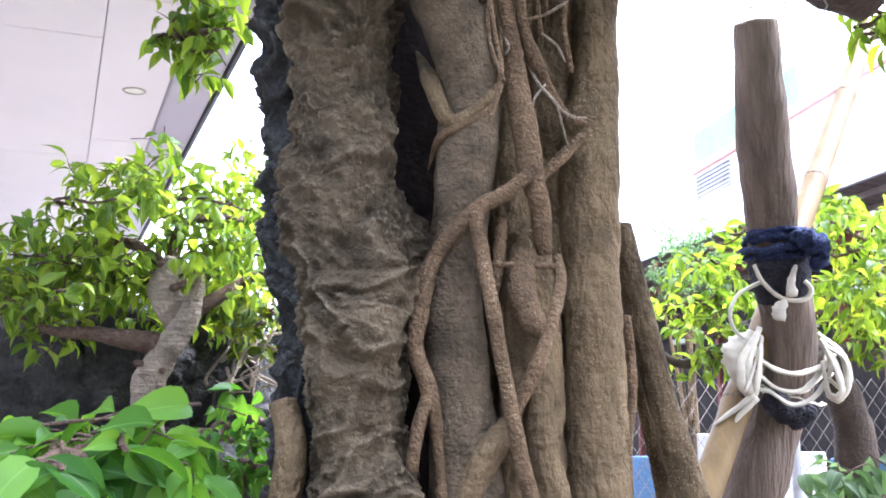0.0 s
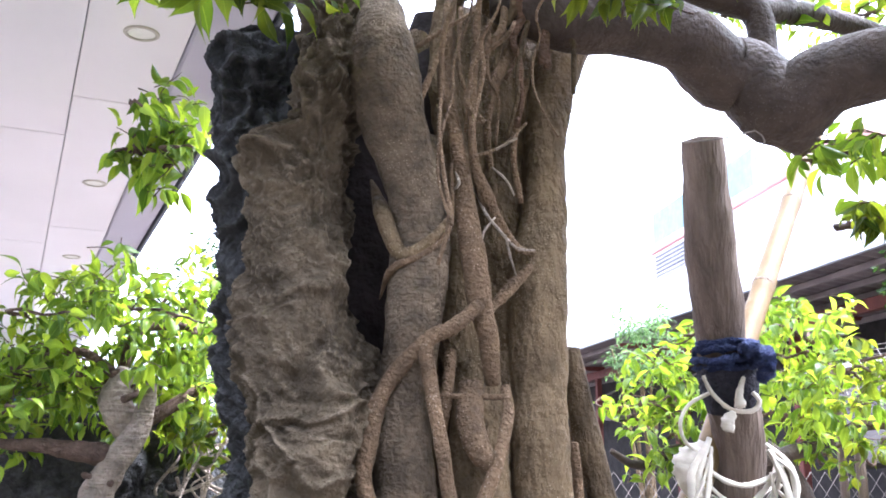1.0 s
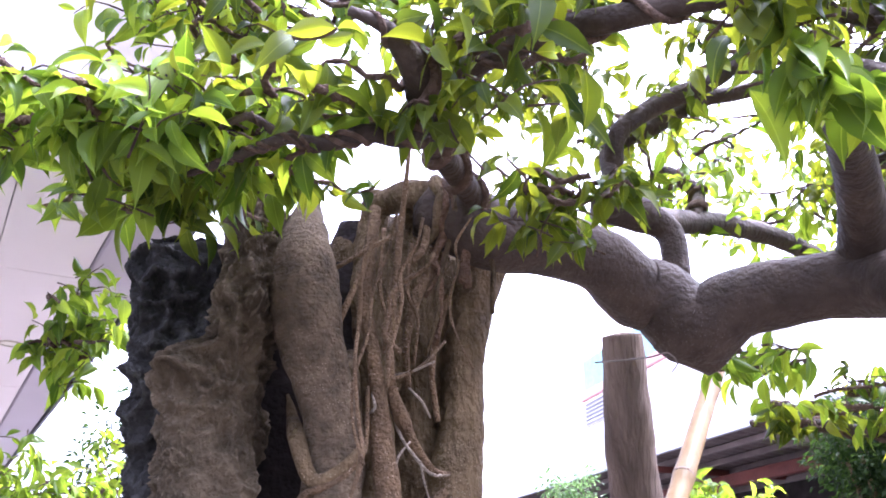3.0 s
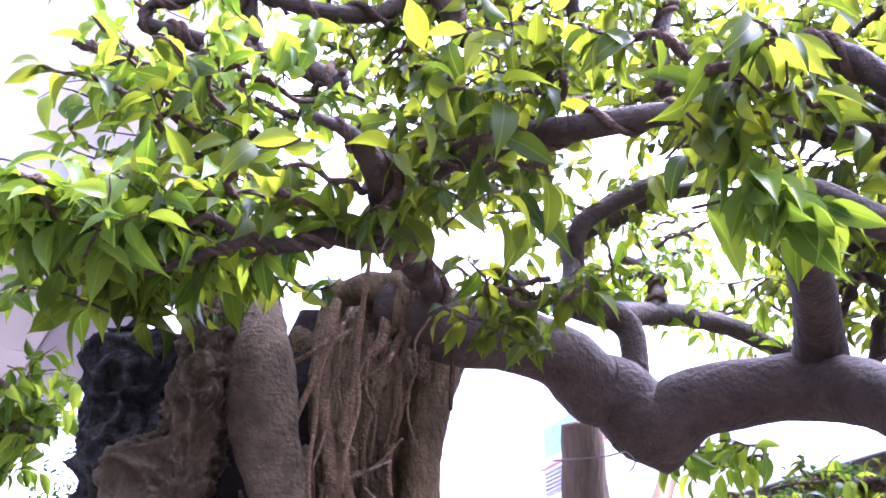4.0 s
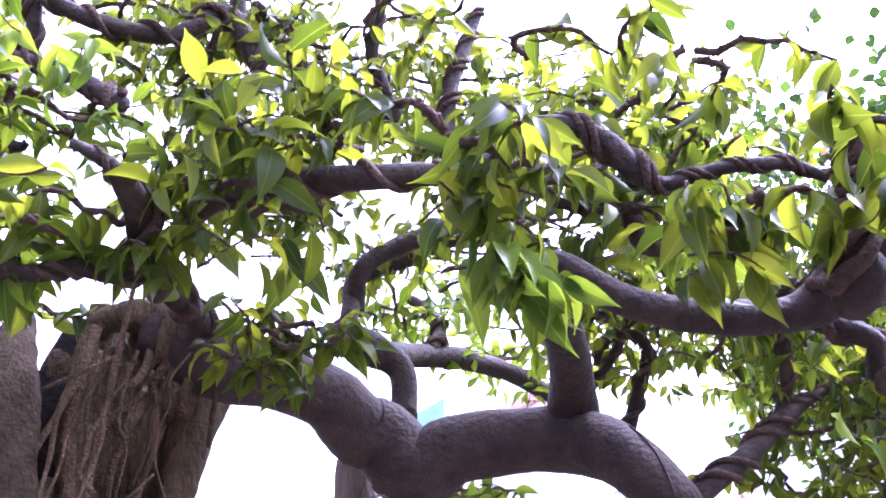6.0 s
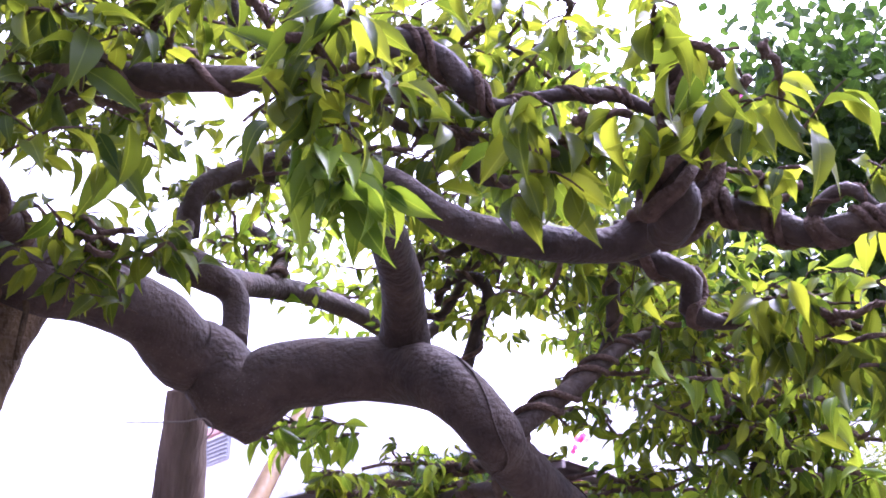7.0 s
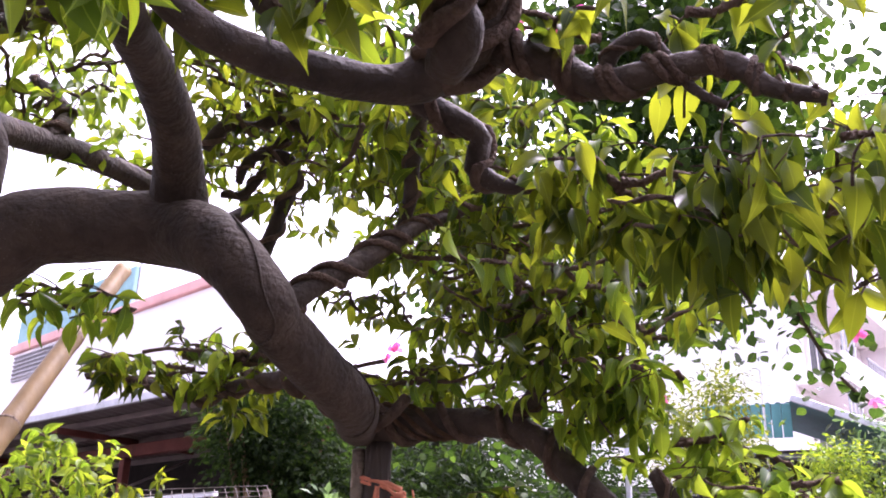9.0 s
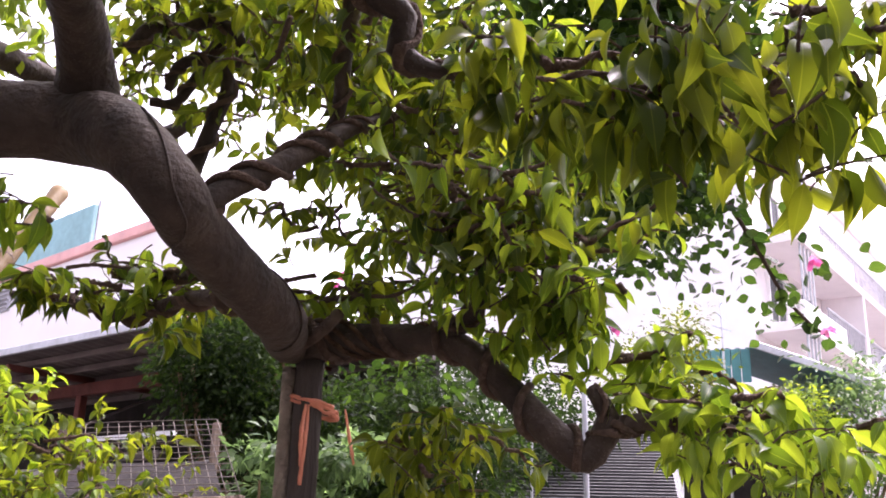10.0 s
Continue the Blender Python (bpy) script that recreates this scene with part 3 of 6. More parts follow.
part("netting", box(5.8, 5.86, 10.5, 13.75, 5.06, 5.6, 0.01), TEAL, wall, "teal shade netting above the coping")
for k in range(5):
    part("net_post", box(5.865, 5.895, 10.5 + 0.8 * k, 10.53 + 0.8 * k, 5.06, 5.66, 0.004), STEEL, wall)


def polar(azimuth, dist, z=0.0):
    """A place by its bearing to the right of +y and its distance from the path."""
    return (0.3 + dist * math.sin(radians(azimuth)), dist * math.cos(radians(azimuth)), z)


# the apartment house beyond: a blank gable and a street front with balconies
house = thing("apartment_house", "pale pink apartment house with balconies and railings", "building", polar(59.5, 30), kind="structure", turn=13)
part("gable_wall", box(0, 0.3, 0, 14, 0, 15.5, 0.02), WHITE, house)
part("front_wall", box(0.3, 24, 0, 0.3, 0, 15.5, 0.02), PINK_WALL, house)
part("rear_wall", box(0.3, 24, 13.7, 14, 0, 15.5), PINK_WALL, house)
part("roof_slab", box(-0.1, 24, -0.2, 14.1, 15.5, 15.8, 0.02), PINK_WALL, house)
for i, z in enumerate((5.4, 8.2, 11.0)):
    slab = part("balcony", box(0.2, 24, -1.5, 0, z, z + 0.3, 0.02), PINK_WALL, house)
    part("parapet", box(0.2, 3.0 + 2 * i, -1.5, -1.36, z + 0.3, z + 0.9, 0.02), WHITE, slab)
    part("top_rail", box(3.0, 24, -1.46, -1.4, z + 1.2, z + 1.27, 0.01), RAIL, slab)
    for k in range(80):
        part("baluster", box(3.1 + 0.26 * k, 3.15 + 0.26 * k, -1.45, -1.41, z + 0.3, z + 1.2), RAIL, slab)
    part("divider", box(8.0, 8.3, -1.5, 0, z - 2.5, z, 0.02), PINK_WALL, house)
    for k in range(4):
        part("window_bar", box(0.5 + 0.4 * k, 0.56 + 0.4 * k, -1.42, -1.36, z + 0.9, z + 2.8), STEEL, slab)
for x in (1.5, 5.0, 9.5, 13.5, 18.0):
    for z in (2.4, 5.9, 8.7, 11.5):
        win = part("window", box(x, x + 1.6, -0.06, -0.004, z, z + 1.9, 0.01), DARK_METAL, house, "dark window pane")
        part("window_frame", join(box(x - 0.1, x, -0.12, -0.004, z - 0.1, z + 2.0), box(x + 1.6, x + 1.7, -0.12, -0.004, z - 0.1, z + 2.0), box(x, x + 1.6, -0.12, -0.004, z + 1.9, z + 2.0), box(x, x + 1.6, -0.12, -0.004, z - 0.1, z), box(x + 0.76, x + 0.84, -0.1, -0.062, z, z + 1.9)), WHITE, win)

hut = thing("green_hut", "low hut with a green corrugated metal roof", "hut", polar(58.5, 13, 0.4), kind="structure", turn=-58.5)
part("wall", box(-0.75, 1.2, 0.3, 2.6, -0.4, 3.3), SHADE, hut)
part("roof", moved(corrugated(0.05, 2.6, -0.35, 0.95, 3.86, 4.1, 0.12, 0.025), pose(0, 0, 0, 0, 0, 90)), GREEN_SHEET, hut)
for k in range(9):
    part("front_sheet", box(-0.92 + 0.125 * k, -0.805 + 0.125 * k, 0.0, 0.02 + 0.015 * (k % 2), 3.42, 3.86, 0.004), GREEN_SHEET, hut)
part("side_roof", moved(box(0, 1.45, -0.15, 2.0, -0.03, 0.03, 0.008), pose(0.2, 0, 3.88, 0, 22, 0)), GREEN_SHEET, hut)
part("verge_trim", moved(box(0, 1.5, -0.2, -0.15, -0.05, 0.05, 0.008), pose(0.2, 0, 3.9, 0, 22, 0)), STEEL, hut)
part("awning", moved(box(-1.6, 1.5, -0.5, 0.2, -0.02, 0.02, 0.006), pose(0, 0, 3.2, 12, 6, 0)), SLAT, hut)

mast = thing("aerial_mast", "thin grey television aerial mast", "aerial", polar(57.9, 12.8))
part("pole", tube([(0, 0, 0, 0.02), (0, 0, 4.95, 0.015)], 8, 0.5, 0), STEEL, mast)
for k in range(3):
    part("arm", moved(box(-0.22 + 0.05 * k, 0.22 - 0.05 * k, -0.008, 0.008, -0.008, 0.008), pose(0, 0, 4.5 + 0.16 * k, 0, 0, 20 * k)), STEEL, mast)

street = thing("street_lamp", "grey street lamp on a curved pole", "street lamp", polar(66, 17))
part("pole", tube([(0, 0, 0, 0.06), (0, 0, 4.2, 0.05), (0.1, 0, 4.7, 0.04), (0.6, 0, 5.0, 0.035), (1.2, 0, 4.95, 0.035)], 10, 0.2, 0), STEEL, street)
part("lamp_head", box(1.1, 1.6, -0.1, 0.1, 4.86, 4.97, 0.03), STEEL, street)

pole = thing("metal_pole", "grey galvanised metal pole", "pole", polar(50.7, 5.2))
part("shaft", tube([(0, 0, 0, 0.016), (-0.02, 0, 2.75, 0.015)], 12, 0.3, 0), STEEL, pole)
pole2 = copy_thing(pole, pose(*polar(47.4, 5.6), 0, 0, 40))
pole2.scale = (0.5, 0.5, 0.95)

# tiled lean-to and wire trellis
leanto = thing("slat_roof", "low lean-to roof of pale weathered slats", "roof", polar(49.6, 6.0), kind="structure", turn=-49.6)
for k in range(26):
    part("slat", moved(box(-0.55, 0.62, -0.009, 0.009, -0.006, 0.008, 0.002), pose(0, 0.037 * k, 1.95 + 0.0215 * k, 30, 0, 0)), SLAT, leanto)
part("under_sheet", moved(box(-0.58, 0.65, -0.05, 1.05, -0.01, 0.0), pose(0, 0, 1.93, 30, 0, 0)), DARK_METAL, leanto)
part("eave_board", box(-0.6, 0.68, -0.08, -0.05, 1.88, 1.95, 0.005), SLAT, leanto)
for x in (-0.55, 0, 0.6):
    part("post", box(x - 0.03, x + 0.03, 0, 0.06, 0, 1.9, 0.01), TIMBER, leanto)

trellis = thing("wire_trellis", "sloping trellis of rusty square wire mesh", "trellis", (0, 0, 0))
TA, TB, TC = Vector((1.583, 3.238, 1.772)), Vector((2.047, 2.828, 1.806)), Vector((2.297, 3.51, 2.119))
TD = TC + (TA - TB)
for k in range(15):
    a, b = TA.lerp(TB, k / 14), TD.lerp(TC, k / 14)
    part("wire", tube([(*a, 0.0017), (*b, 0.0017)], 5, 0.5, 0), WIRE, trellis)
for k in range(13):
    a, b = TA.lerp(TD, k / 12), TB.lerp(TC, k / 12)
    part("wire", tube([(*a + Vector((0, 0, 0.006)), 0.0017), (*b + Vector((0, 0, 0.006)), 0.0017)], 5, 0.5, 0), WIRE, trellis)
part("edge_board", tube([(*TA - Vector((0, 0, 0.03)), 0.022), (*TB - Vector((0, 0, 0.03)), 0.022)], 6, 0.3, 0.05), TIMBER, trellis)
# added sheet that makes it dark below the mesh
under = [q - Vector((0, 0, 0.16)) for q in (TA, TB, TC, TD)]
part("under_board", ([tuple(q) for q in under] + [tuple(q - Vector((0, 0, 0.02))) for q in under], [(0, 1, 2, 3), (7, 6, 5, 4), (0, 4, 5, 1), (1, 5, 6, 2), (2, 6, 7, 3), (3, 7, 4, 0)]), SHADE, trellis, "dark backing added below the mesh")
for q in (TA, TB, TC, TD):
    part("post", tube([(q.x, q.y, 0, 0.018), (q.x, q.y, q.z - 0.01, 0.018)], 8, 0.4, 0.05), TIMBER, trellis)

# chain-link fence with boards behind it
fence = thing("chain_fence", "chain-link fence on thin steel posts", "fence", (0.6, 4.2, 0), kind="structure", turn=-6)
for k in range(7):
    part("post", tube([(-0.9 + 0.9 * k, 0, 0, 0.02), (-0.9 + 0.9 * k, 0, 1.62, 0.02)], 8, 0.4, 0), STEEL, fence)
wires = []
for k in range(130):
    x = -2.4 + 0.06 * k
    for s in (1, -1):
        pts = [(x + s * i * 0.03, 0.003 * (1 if i % 2 else -1), 0.1 + 0.045 * i) for i in range(34)]
        pts = [p for p in pts if -0.9 <= p[0] <= 4.5]
        if len(pts) > 2:
            wires.append(tube([(*p, 0.0014) for p in (pts[0], pts[len(pts) // 2], pts[-1])], 4, 1.0, 0))
tagged(part("mesh", join(*wires), WIRE, fence), kind="stuff")
rnd = random.Random(4)
for k in range(9):
    board = thing("fence_board", "painted upright board behind the fence", "board", (0.7 + 0.32 * k, 4.5 + 0.02 * k, 0), group="boards behind the fence", turn=-6)
    part("panel", box(-0.14, 0.14, 0, 0.02, 0, rnd.uniform(1.2, 1.55), 0.004), (WHITE, BLUE_BOARD, CONCRETE)[k % 3], board)

# ---- the rock that the tree grows on ----


def rock_mesh(outline, y_front, y_back, seed, rough, cells, rows=230, cols=150):
    """A weathered boulder: outline gives (z, left, right); scalloped and pitted skin."""
    o = np.array(outline)
    zs = np.linspace(o[0, 0], o[-1, 0], rows)
    v, f = [], []
    for i, z in enumerate(zs):
        xl, xr = np.interp(z, o[:, 0], o[:, 1]), np.interp(z, o[:, 0], o[:, 2])
        cap = min(1.0, ((o[-1, 0] - z) / 0.05) ** 0.5 if z > o[-1, 0] - 0.05 else 1.0)
        cx, hx, cy, hy = (xl + xr) / 2, (xr - xl) / 2 * max(cap, 0.02), (y_front + y_back) / 2, (y_back - y_front) / 2 * max(cap, 0.02)
        for k in range(cols):
            w = 2 * math.pi * k / cols
            c, s = math.cos(w), math.sin(w)
            e = 0.55
            p = Vector((cx + hx * math.copysign(abs(c) ** e, c), cy + hy * math.copysign(abs(s) ** e, s), z))
            q = p + Vector((seed, 0, 0))
            big = noise.noise(q * 5) * 0.03 + noise.noise(q * 11) * 0.014
            bend = Vector((noise.noise(q * 8), noise.noise(q * 8 + Vector((7, 0, 0))), noise.noise(q * 8 + Vector((0, 7, 0)))))
            warp = q + bend * 0.035 + Vector((0, 0, 0.03 * noise.noise(q * 21)))
            # hollows with sharp crests between them, at two sizes
            dist, _ = noise.voronoi(Vector((warp.x * cells, warp.y * cells, warp.z * cells * 0.7)) * 0.6)
            fine, _ = noise.voronoi(Vector((warp.x, warp.y, warp.z * 0.9)) * cells * 1.7)
            hollow = (min(dist[0], 0.8) ** 1.5 - 0.3) * 0.036 * max(0.1, 0.65 + 1.5 * noise.noise(q * 4.5))
            cup = (min(fine[0], 0.8) ** 1.4 - 0.3) * 0.026 * max(0.15, 0.8 + 1.4 * noise.noise(q * 9 + Vector((3, 0, 0))))
            # broken slanting ledges
            step = (q.z * 11 + q.x * 5 + 2.2 * noise.noise(q * 7) + 0.7 * noise.noise(q * 19)) % 1.0
            ledge = (step if step < 0.8 else (1 - step) * 4) * 0.016 * max(0.0, 0.1 + 1.3 * noise.noise(q * 5 + Vector((0, 0, 4))))
            # thin raised crests that wander over flat faces
            veer = q + bend * 0.02
            crest = max(0.0, 1 - abs(noise.noise(Vector((veer.x * 17, veer.y * 17, veer.z * 12)))) * 7) ** 1.6 * 0.011 * max(0.0, 0.55 + 1.5 * noise.noise(q * 6 + Vector((0, 5, 0))))
            crest += max(0.0, 1 - abs(noise.noise(veer * 41)) * 5) ** 1.5 * 0.0045 * max(0.0, 0.5 + 1.4 * noise.noise(q * 13))
            grit = crest + noise.fractal(q * 34, 0.7, 2.1, 6) * 0.007
            n = Vector((c, s, 0)).normalized()
            v.append(tuple(p + n * (big + hollow + cup + ledge + grit) * rough + Vector((0, 0, noise.noise(q * 23) * 0.004 + 0.5 * (hollow + ledge)))))
    for i in range(rows - 1):
        for k in range(cols):
            a, b = i * cols + k, i * cols + (k + 1) % cols
            f.append((a, b, b + cols, a + cols))
    f.append(tuple(range((rows - 1) * cols, rows * cols)))
    return (v, f, True)


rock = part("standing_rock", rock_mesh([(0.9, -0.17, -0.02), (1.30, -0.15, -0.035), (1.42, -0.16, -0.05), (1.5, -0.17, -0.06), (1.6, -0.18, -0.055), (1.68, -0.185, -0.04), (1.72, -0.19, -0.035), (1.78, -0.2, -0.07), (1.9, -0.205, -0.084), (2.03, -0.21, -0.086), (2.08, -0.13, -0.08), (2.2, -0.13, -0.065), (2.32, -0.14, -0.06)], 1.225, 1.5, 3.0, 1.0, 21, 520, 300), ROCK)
tagged(rock, "tall weathered grey brown limestone beside the tree trunk", "rock")
# same rock's side facing away from light, its shade put into the colour
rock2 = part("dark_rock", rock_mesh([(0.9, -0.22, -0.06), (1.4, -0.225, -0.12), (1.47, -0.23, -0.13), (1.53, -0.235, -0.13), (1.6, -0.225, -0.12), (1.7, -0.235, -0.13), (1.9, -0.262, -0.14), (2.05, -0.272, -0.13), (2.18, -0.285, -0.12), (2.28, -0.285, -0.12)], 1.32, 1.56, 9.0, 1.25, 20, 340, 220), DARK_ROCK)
tagged(rock2, "shaded left side of the tall rock, made as a darker block", "rock")

# ---- the old tree on the rock ----
tree = thing("bonsai_tree", "old fig tree with aerial roots, trained over a rock", "tree", (0, 0, 0))


def trunk_mesh():
    """The fused core of old roots, fluted along its height, bending into the first limb."""
    seg, rows = 120, 200
    v, f = [], []
    for i in range(rows):
        z = 0.5 + (2.38 - 0.5) * i / (rows - 1)
        cap = ((2.38 - z) / 0.07) ** 0.5 if z > 2.31 else 1.0
        cx = np.interp(z, [0.5, 1.3, 1.8, 2.1, 2.33], [0.13, 0.115, 0.12, 0.155, 0.135])
        hx = np.interp(z, [0.5, 1.3, 1.8, 2.1, 2.33], [0.2, 0.125, 0.105, 0.082, 0.118]) * max(cap, 0.05)
        hy = 0.1 * max(cap, 0.05)
        for k in range(seg):
            w = 2 * math.pi * k / seg
            p = Vector((cx + hx * math.cos(w), 1.505 + hy * math.sin(w), z))
            tw = w + 0.5 * z
            flute = abs(math.sin(tw * 4.5 + 1.3 * noise.noise(Vector((0, 0, z * 3))))) * 0.016 - 0.01
            small = noise.noise(Vector((p.x * 30, p.y * 30, p.z * 5))) * 0.014 + noise.noise(p * 25) * 0.006 + noise.noise(p * 60) * 0.002
            n = Vector((math.cos(w), math.sin(w), 0))
            v.append(tuple(p + n * (flute + small)))
    for i in range(rows - 1):
        for k in range(seg):
            a, b = i * seg + k, i * seg + (k + 1) % seg
            f.append((a, b, b + seg, a + seg))
    f.append(tuple(range((rows - 1) * seg, rows * seg)))
    return (v, f, True)


# dark fillers, not real roots: they put the shade into the gaps
part("rear_root", tube([(-0.03, 1.6, 0.5, 0.12), (-0.04, 1.6, 1.4, 0.11), (-0.05, 1.6, 1.9, 0.12), (-0.03, 1.58, 2.3, 0.09)], 24, 0.02, 0.1, 14), CLEFT, tree, "near-black filler for the shade deep in the cleft")
part("rear_root", tube([(0.07, 1.56, 1.7, 0.07), (0.065, 1.55, 2.0, 0.075), (0.065, 1.53, 2.2, 0.075), (0.07, 1.5, 2.36, 0.05)], 24, 0.02, 0.15, 14), CLEFT, tree, "near-black filler for the shade behind the hanging roots")
part("trunk", trunk_mesh(), BARK, tree, "grey brown fluted trunk")


def root(*rows, mat=None, knob=0.12):
    return part("aerial_root", tube(rows, 14, 0.01, knob, 30, rows[0][0] * 50), mat or ROOT, tree)


# thick strands
root((-0.024, 1.34, 2.321, 0.0184), (-0.025, 1.28, 2.256, 0.0331), (-0.023, 1.25, 2.193, 0.0462), (-0.017, 1.245, 2.129, 0.0530), (-0.002, 1.25, 2.062, 0.0474), (0.016, 1.26, 2.006, 0.0408), (0.029, 1.27, 1.959, 0.0389), (0.037, 1.28, 1.912, 0.0422), (0.036, 1.28, 1.856, 0.0431), (0.028, 1.28, 1.79, 0.0406), (0.022, 1.3, 1.723, 0.0393), (0.013, 1.31, 1.645, 0.0409), (0.019, 1.31, 1.551, 0.0449), (0.026, 1.31, 1.46, 0.0477), (0.035, 1.31, 1.355, 0.0530), mat=SMOOTH_BARK, knob=0.1)
root((0.055, 1.36, 2.085, 0.008), (0.046, 1.33, 2.05, 0.0221), (0.044, 1.31, 2.002, 0.0286), (0.055, 1.31, 1.918, 0.0249), (0.049, 1.31, 1.863, 0.0209), mat=BARK, knob=0.1)
root((-0.039, 1.37, 2.018, 0.0026), (-0.029, 1.32, 1.981, 0.0076), (-0.016, 1.26, 1.931, 0.0128), (0.009, 1.25, 1.875, 0.0109), (0.047, 1.24, 1.89, 0.0078), (0.076, 1.25, 1.924, 0.0056), mat=BARK)
root((0.121, 1.37, 1.735, 0.0348), (0.123, 1.35, 1.633, 0.0418), (0.125, 1.34, 1.505, 0.0456), (0.113, 1.34, 1.352, 0.0542), mat=BARK)
root((0.312, 1.47, 2.348, 0.0405), (0.268, 1.45, 2.242, 0.0411), (0.247, 1.43, 2.153, 0.0379), (0.239, 1.42, 2.081, 0.0353), (0.234, 1.41, 1.976, 0.0381), (0.222, 1.39, 1.866, 0.0453), (0.217, 1.38, 1.736, 0.0442), (0.216, 1.37, 1.618, 0.0441), (0.216, 1.37, 1.489, 0.0467), (0.214, 1.36, 1.35, 0.0504), mat=BARK, knob=0.08)
root((0.162, 1.4, 2.383, 0.0253), (0.16, 1.42, 2.32, 0.0272), (0.157, 1.44, 2.203, 0.0307), (0.167, 1.44, 2.055, 0.0316), (0.177, 1.43, 1.915, 0.0342), (0.177, 1.42, 1.813, 0.0294), (0.173, 1.4, 1.688, 0.0286), mat=BARK)
root((0.09, 1.42, 2.389, 0.0256), (0.082, 1.43, 2.331, 0.0254), (0.075, 1.42, 2.223, 0.0265), (0.088, 1.41, 2.083, 0.0275), (0.101, 1.4, 1.935, 0.0300), (0.098, 1.38, 1.822, 0.0303), (0.1, 1.37, 1.726, 0.0298), mat=BARK)
root((0.08, 1.4, 2.354, 0.0212), (0.13, 1.36, 2.358, 0.0265), (0.199, 1.34, 2.354, 0.0281), (0.272, 1.38, 2.34, 0.0326), mat=BARK, knob=0.15)
root((0.1, 1.3, 1.482, 0.0107), (0.071, 1.27, 1.446, 0.0179), (0.045, 1.27, 1.403, 0.0207), (0.019, 1.28, 1.351, 0.0222), mat=BARK)
root((0.14, 1.31, 1.551, 0.0155), (0.13, 1.29, 1.49, 0.0197), (0.136, 1.29, 1.416, 0.0225), (0.151, 1.3, 1.349, 0.0255), mat=BARK)
# aerial roots
root((0.082, 1.3, 2.309, 0.0090), (0.074, 1.28, 2.209, 0.0113), (0.071, 1.27, 2.137, 0.0110), (0.084, 1.27, 2.072, 0.0108), (0.094, 1.27, 2.009, 0.0115), (0.098, 1.27, 1.968, 0.0163), (0.107, 1.27, 1.903, 0.0177), (0.118, 1.27, 1.839, 0.0190), (0.121, 1.27, 1.812, 0.0170), (0.135, 1.28, 1.751, 0.0147), (0.14, 1.3, 1.699, 0.0110))
root((0.129, 1.2, 2.423, 0.0022), (0.125, 1.2, 2.345, 0.0034), (0.119, 1.25, 2.245, 0.0052), (0.114, 1.26, 2.163, 0.0060), (0.11, 1.26, 2.07, 0.0058), (0.115, 1.27, 2.012, 0.0075), (0.131, 1.28, 1.971, 0.0115), (0.149, 1.3, 1.939, 0.0091), (0.183, 1.33, 1.904, 0.0059), (0.215, 1.36, 1.904, 0.0034))
root((0.109, 1.25, 2.018, 0.0025), (0.157, 1.29, 2.05, 0.0025), (0.199, 1.33, 2.102, 0.0022))
root((0.026, 1.26, 2.191, 0.0034), (0.072, 1.25, 2.219, 0.0034), (0.122, 1.26, 2.257, 0.0035))
root((0.002, 1.24, 2.017, 0.0048), (0.039, 1.24, 2.115, 0.0050), (0.07, 1.26, 2.205, 0.0043))
root((0.197, 1.32, 1.869, 0.0066), (0.167, 1.3, 1.834, 0.0073), (0.137, 1.29, 1.805, 0.0064))
root((0.189, 1.36, 2.25, 0.0167), (0.158, 1.33, 2.189, 0.0107), (0.138, 1.32, 2.1, 0.0061), (0.143, 1.33, 2.027, 0.0052))
root((0.204, 1.36, 2.187, 0.0064), (0.182, 1.36, 2.073, 0.0054), (0.192, 1.36, 1.983, 0.0044))
root((0.17, 1.33, 2.327, 0.0074), (0.162, 1.31, 2.254, 0.0063), (0.142, 1.3, 2.22, 0.0053))
root((0.095, 1.27, 2.262, 0.0035), (0.091, 1.26, 2.165, 0.0034), (0.103, 1.26, 2.112, 0.0025), (0.101, 1.27, 2.063, 0.0025))
root((0.14, 1.29, 2.254, 0.0036), (0.135, 1.29, 2.169, 0.0035), (0.153, 1.3, 2.127, 0.0026), (0.148, 1.3, 2.055, 0.0026))
root((0.12, 1.26, 1.806, 0.0100), (0.081, 1.25, 1.772, 0.0107), (0.046, 1.25, 1.751, 0.0114), (0.051, 1.25, 1.699, 0.0106), (0.067, 1.24, 1.607, 0.0103), (0.082, 1.24, 1.519, 0.0103), (0.096, 1.24, 1.447, 0.0109), (0.114, 1.25, 1.369, 0.0108))
root((0.046, 1.25, 1.756, 0.0098), (0.012, 1.26, 1.72, 0.0114), (-0.018, 1.27, 1.675, 0.0122), (-0.032, 1.26, 1.609, 0.0128), (-0.036, 1.25, 1.564, 0.0111), (-0.018, 1.25, 1.511, 0.0118), (-0.007, 1.26, 1.447, 0.0081), (-0.001, 1.27, 1.367, 0.0073))
root((-0.016, 1.25, 1.512, 0.0096), (-0.031, 1.24, 1.469, 0.0087), (-0.04, 1.24, 1.409, 0.0079))
root((0.11, 1.29, 1.697, 0.0186), (0.107, 1.27, 1.64, 0.0198), (0.123, 1.26, 1.598, 0.0165), (0.139, 1.27, 1.587, 0.0106))
root((0.158, 1.3, 1.695, 0.0070), (0.16, 1.28, 1.657, 0.0085), (0.143, 1.26, 1.594, 0.0090), (0.124, 1.26, 1.542, 0.0104), (0.106, 1.27, 1.505, 0.0098), (0.072, 1.28, 1.438, 0.0104), (0.042, 1.29, 1.379, 0.0120), (0.027, 1.3, 1.342, 0.0120))
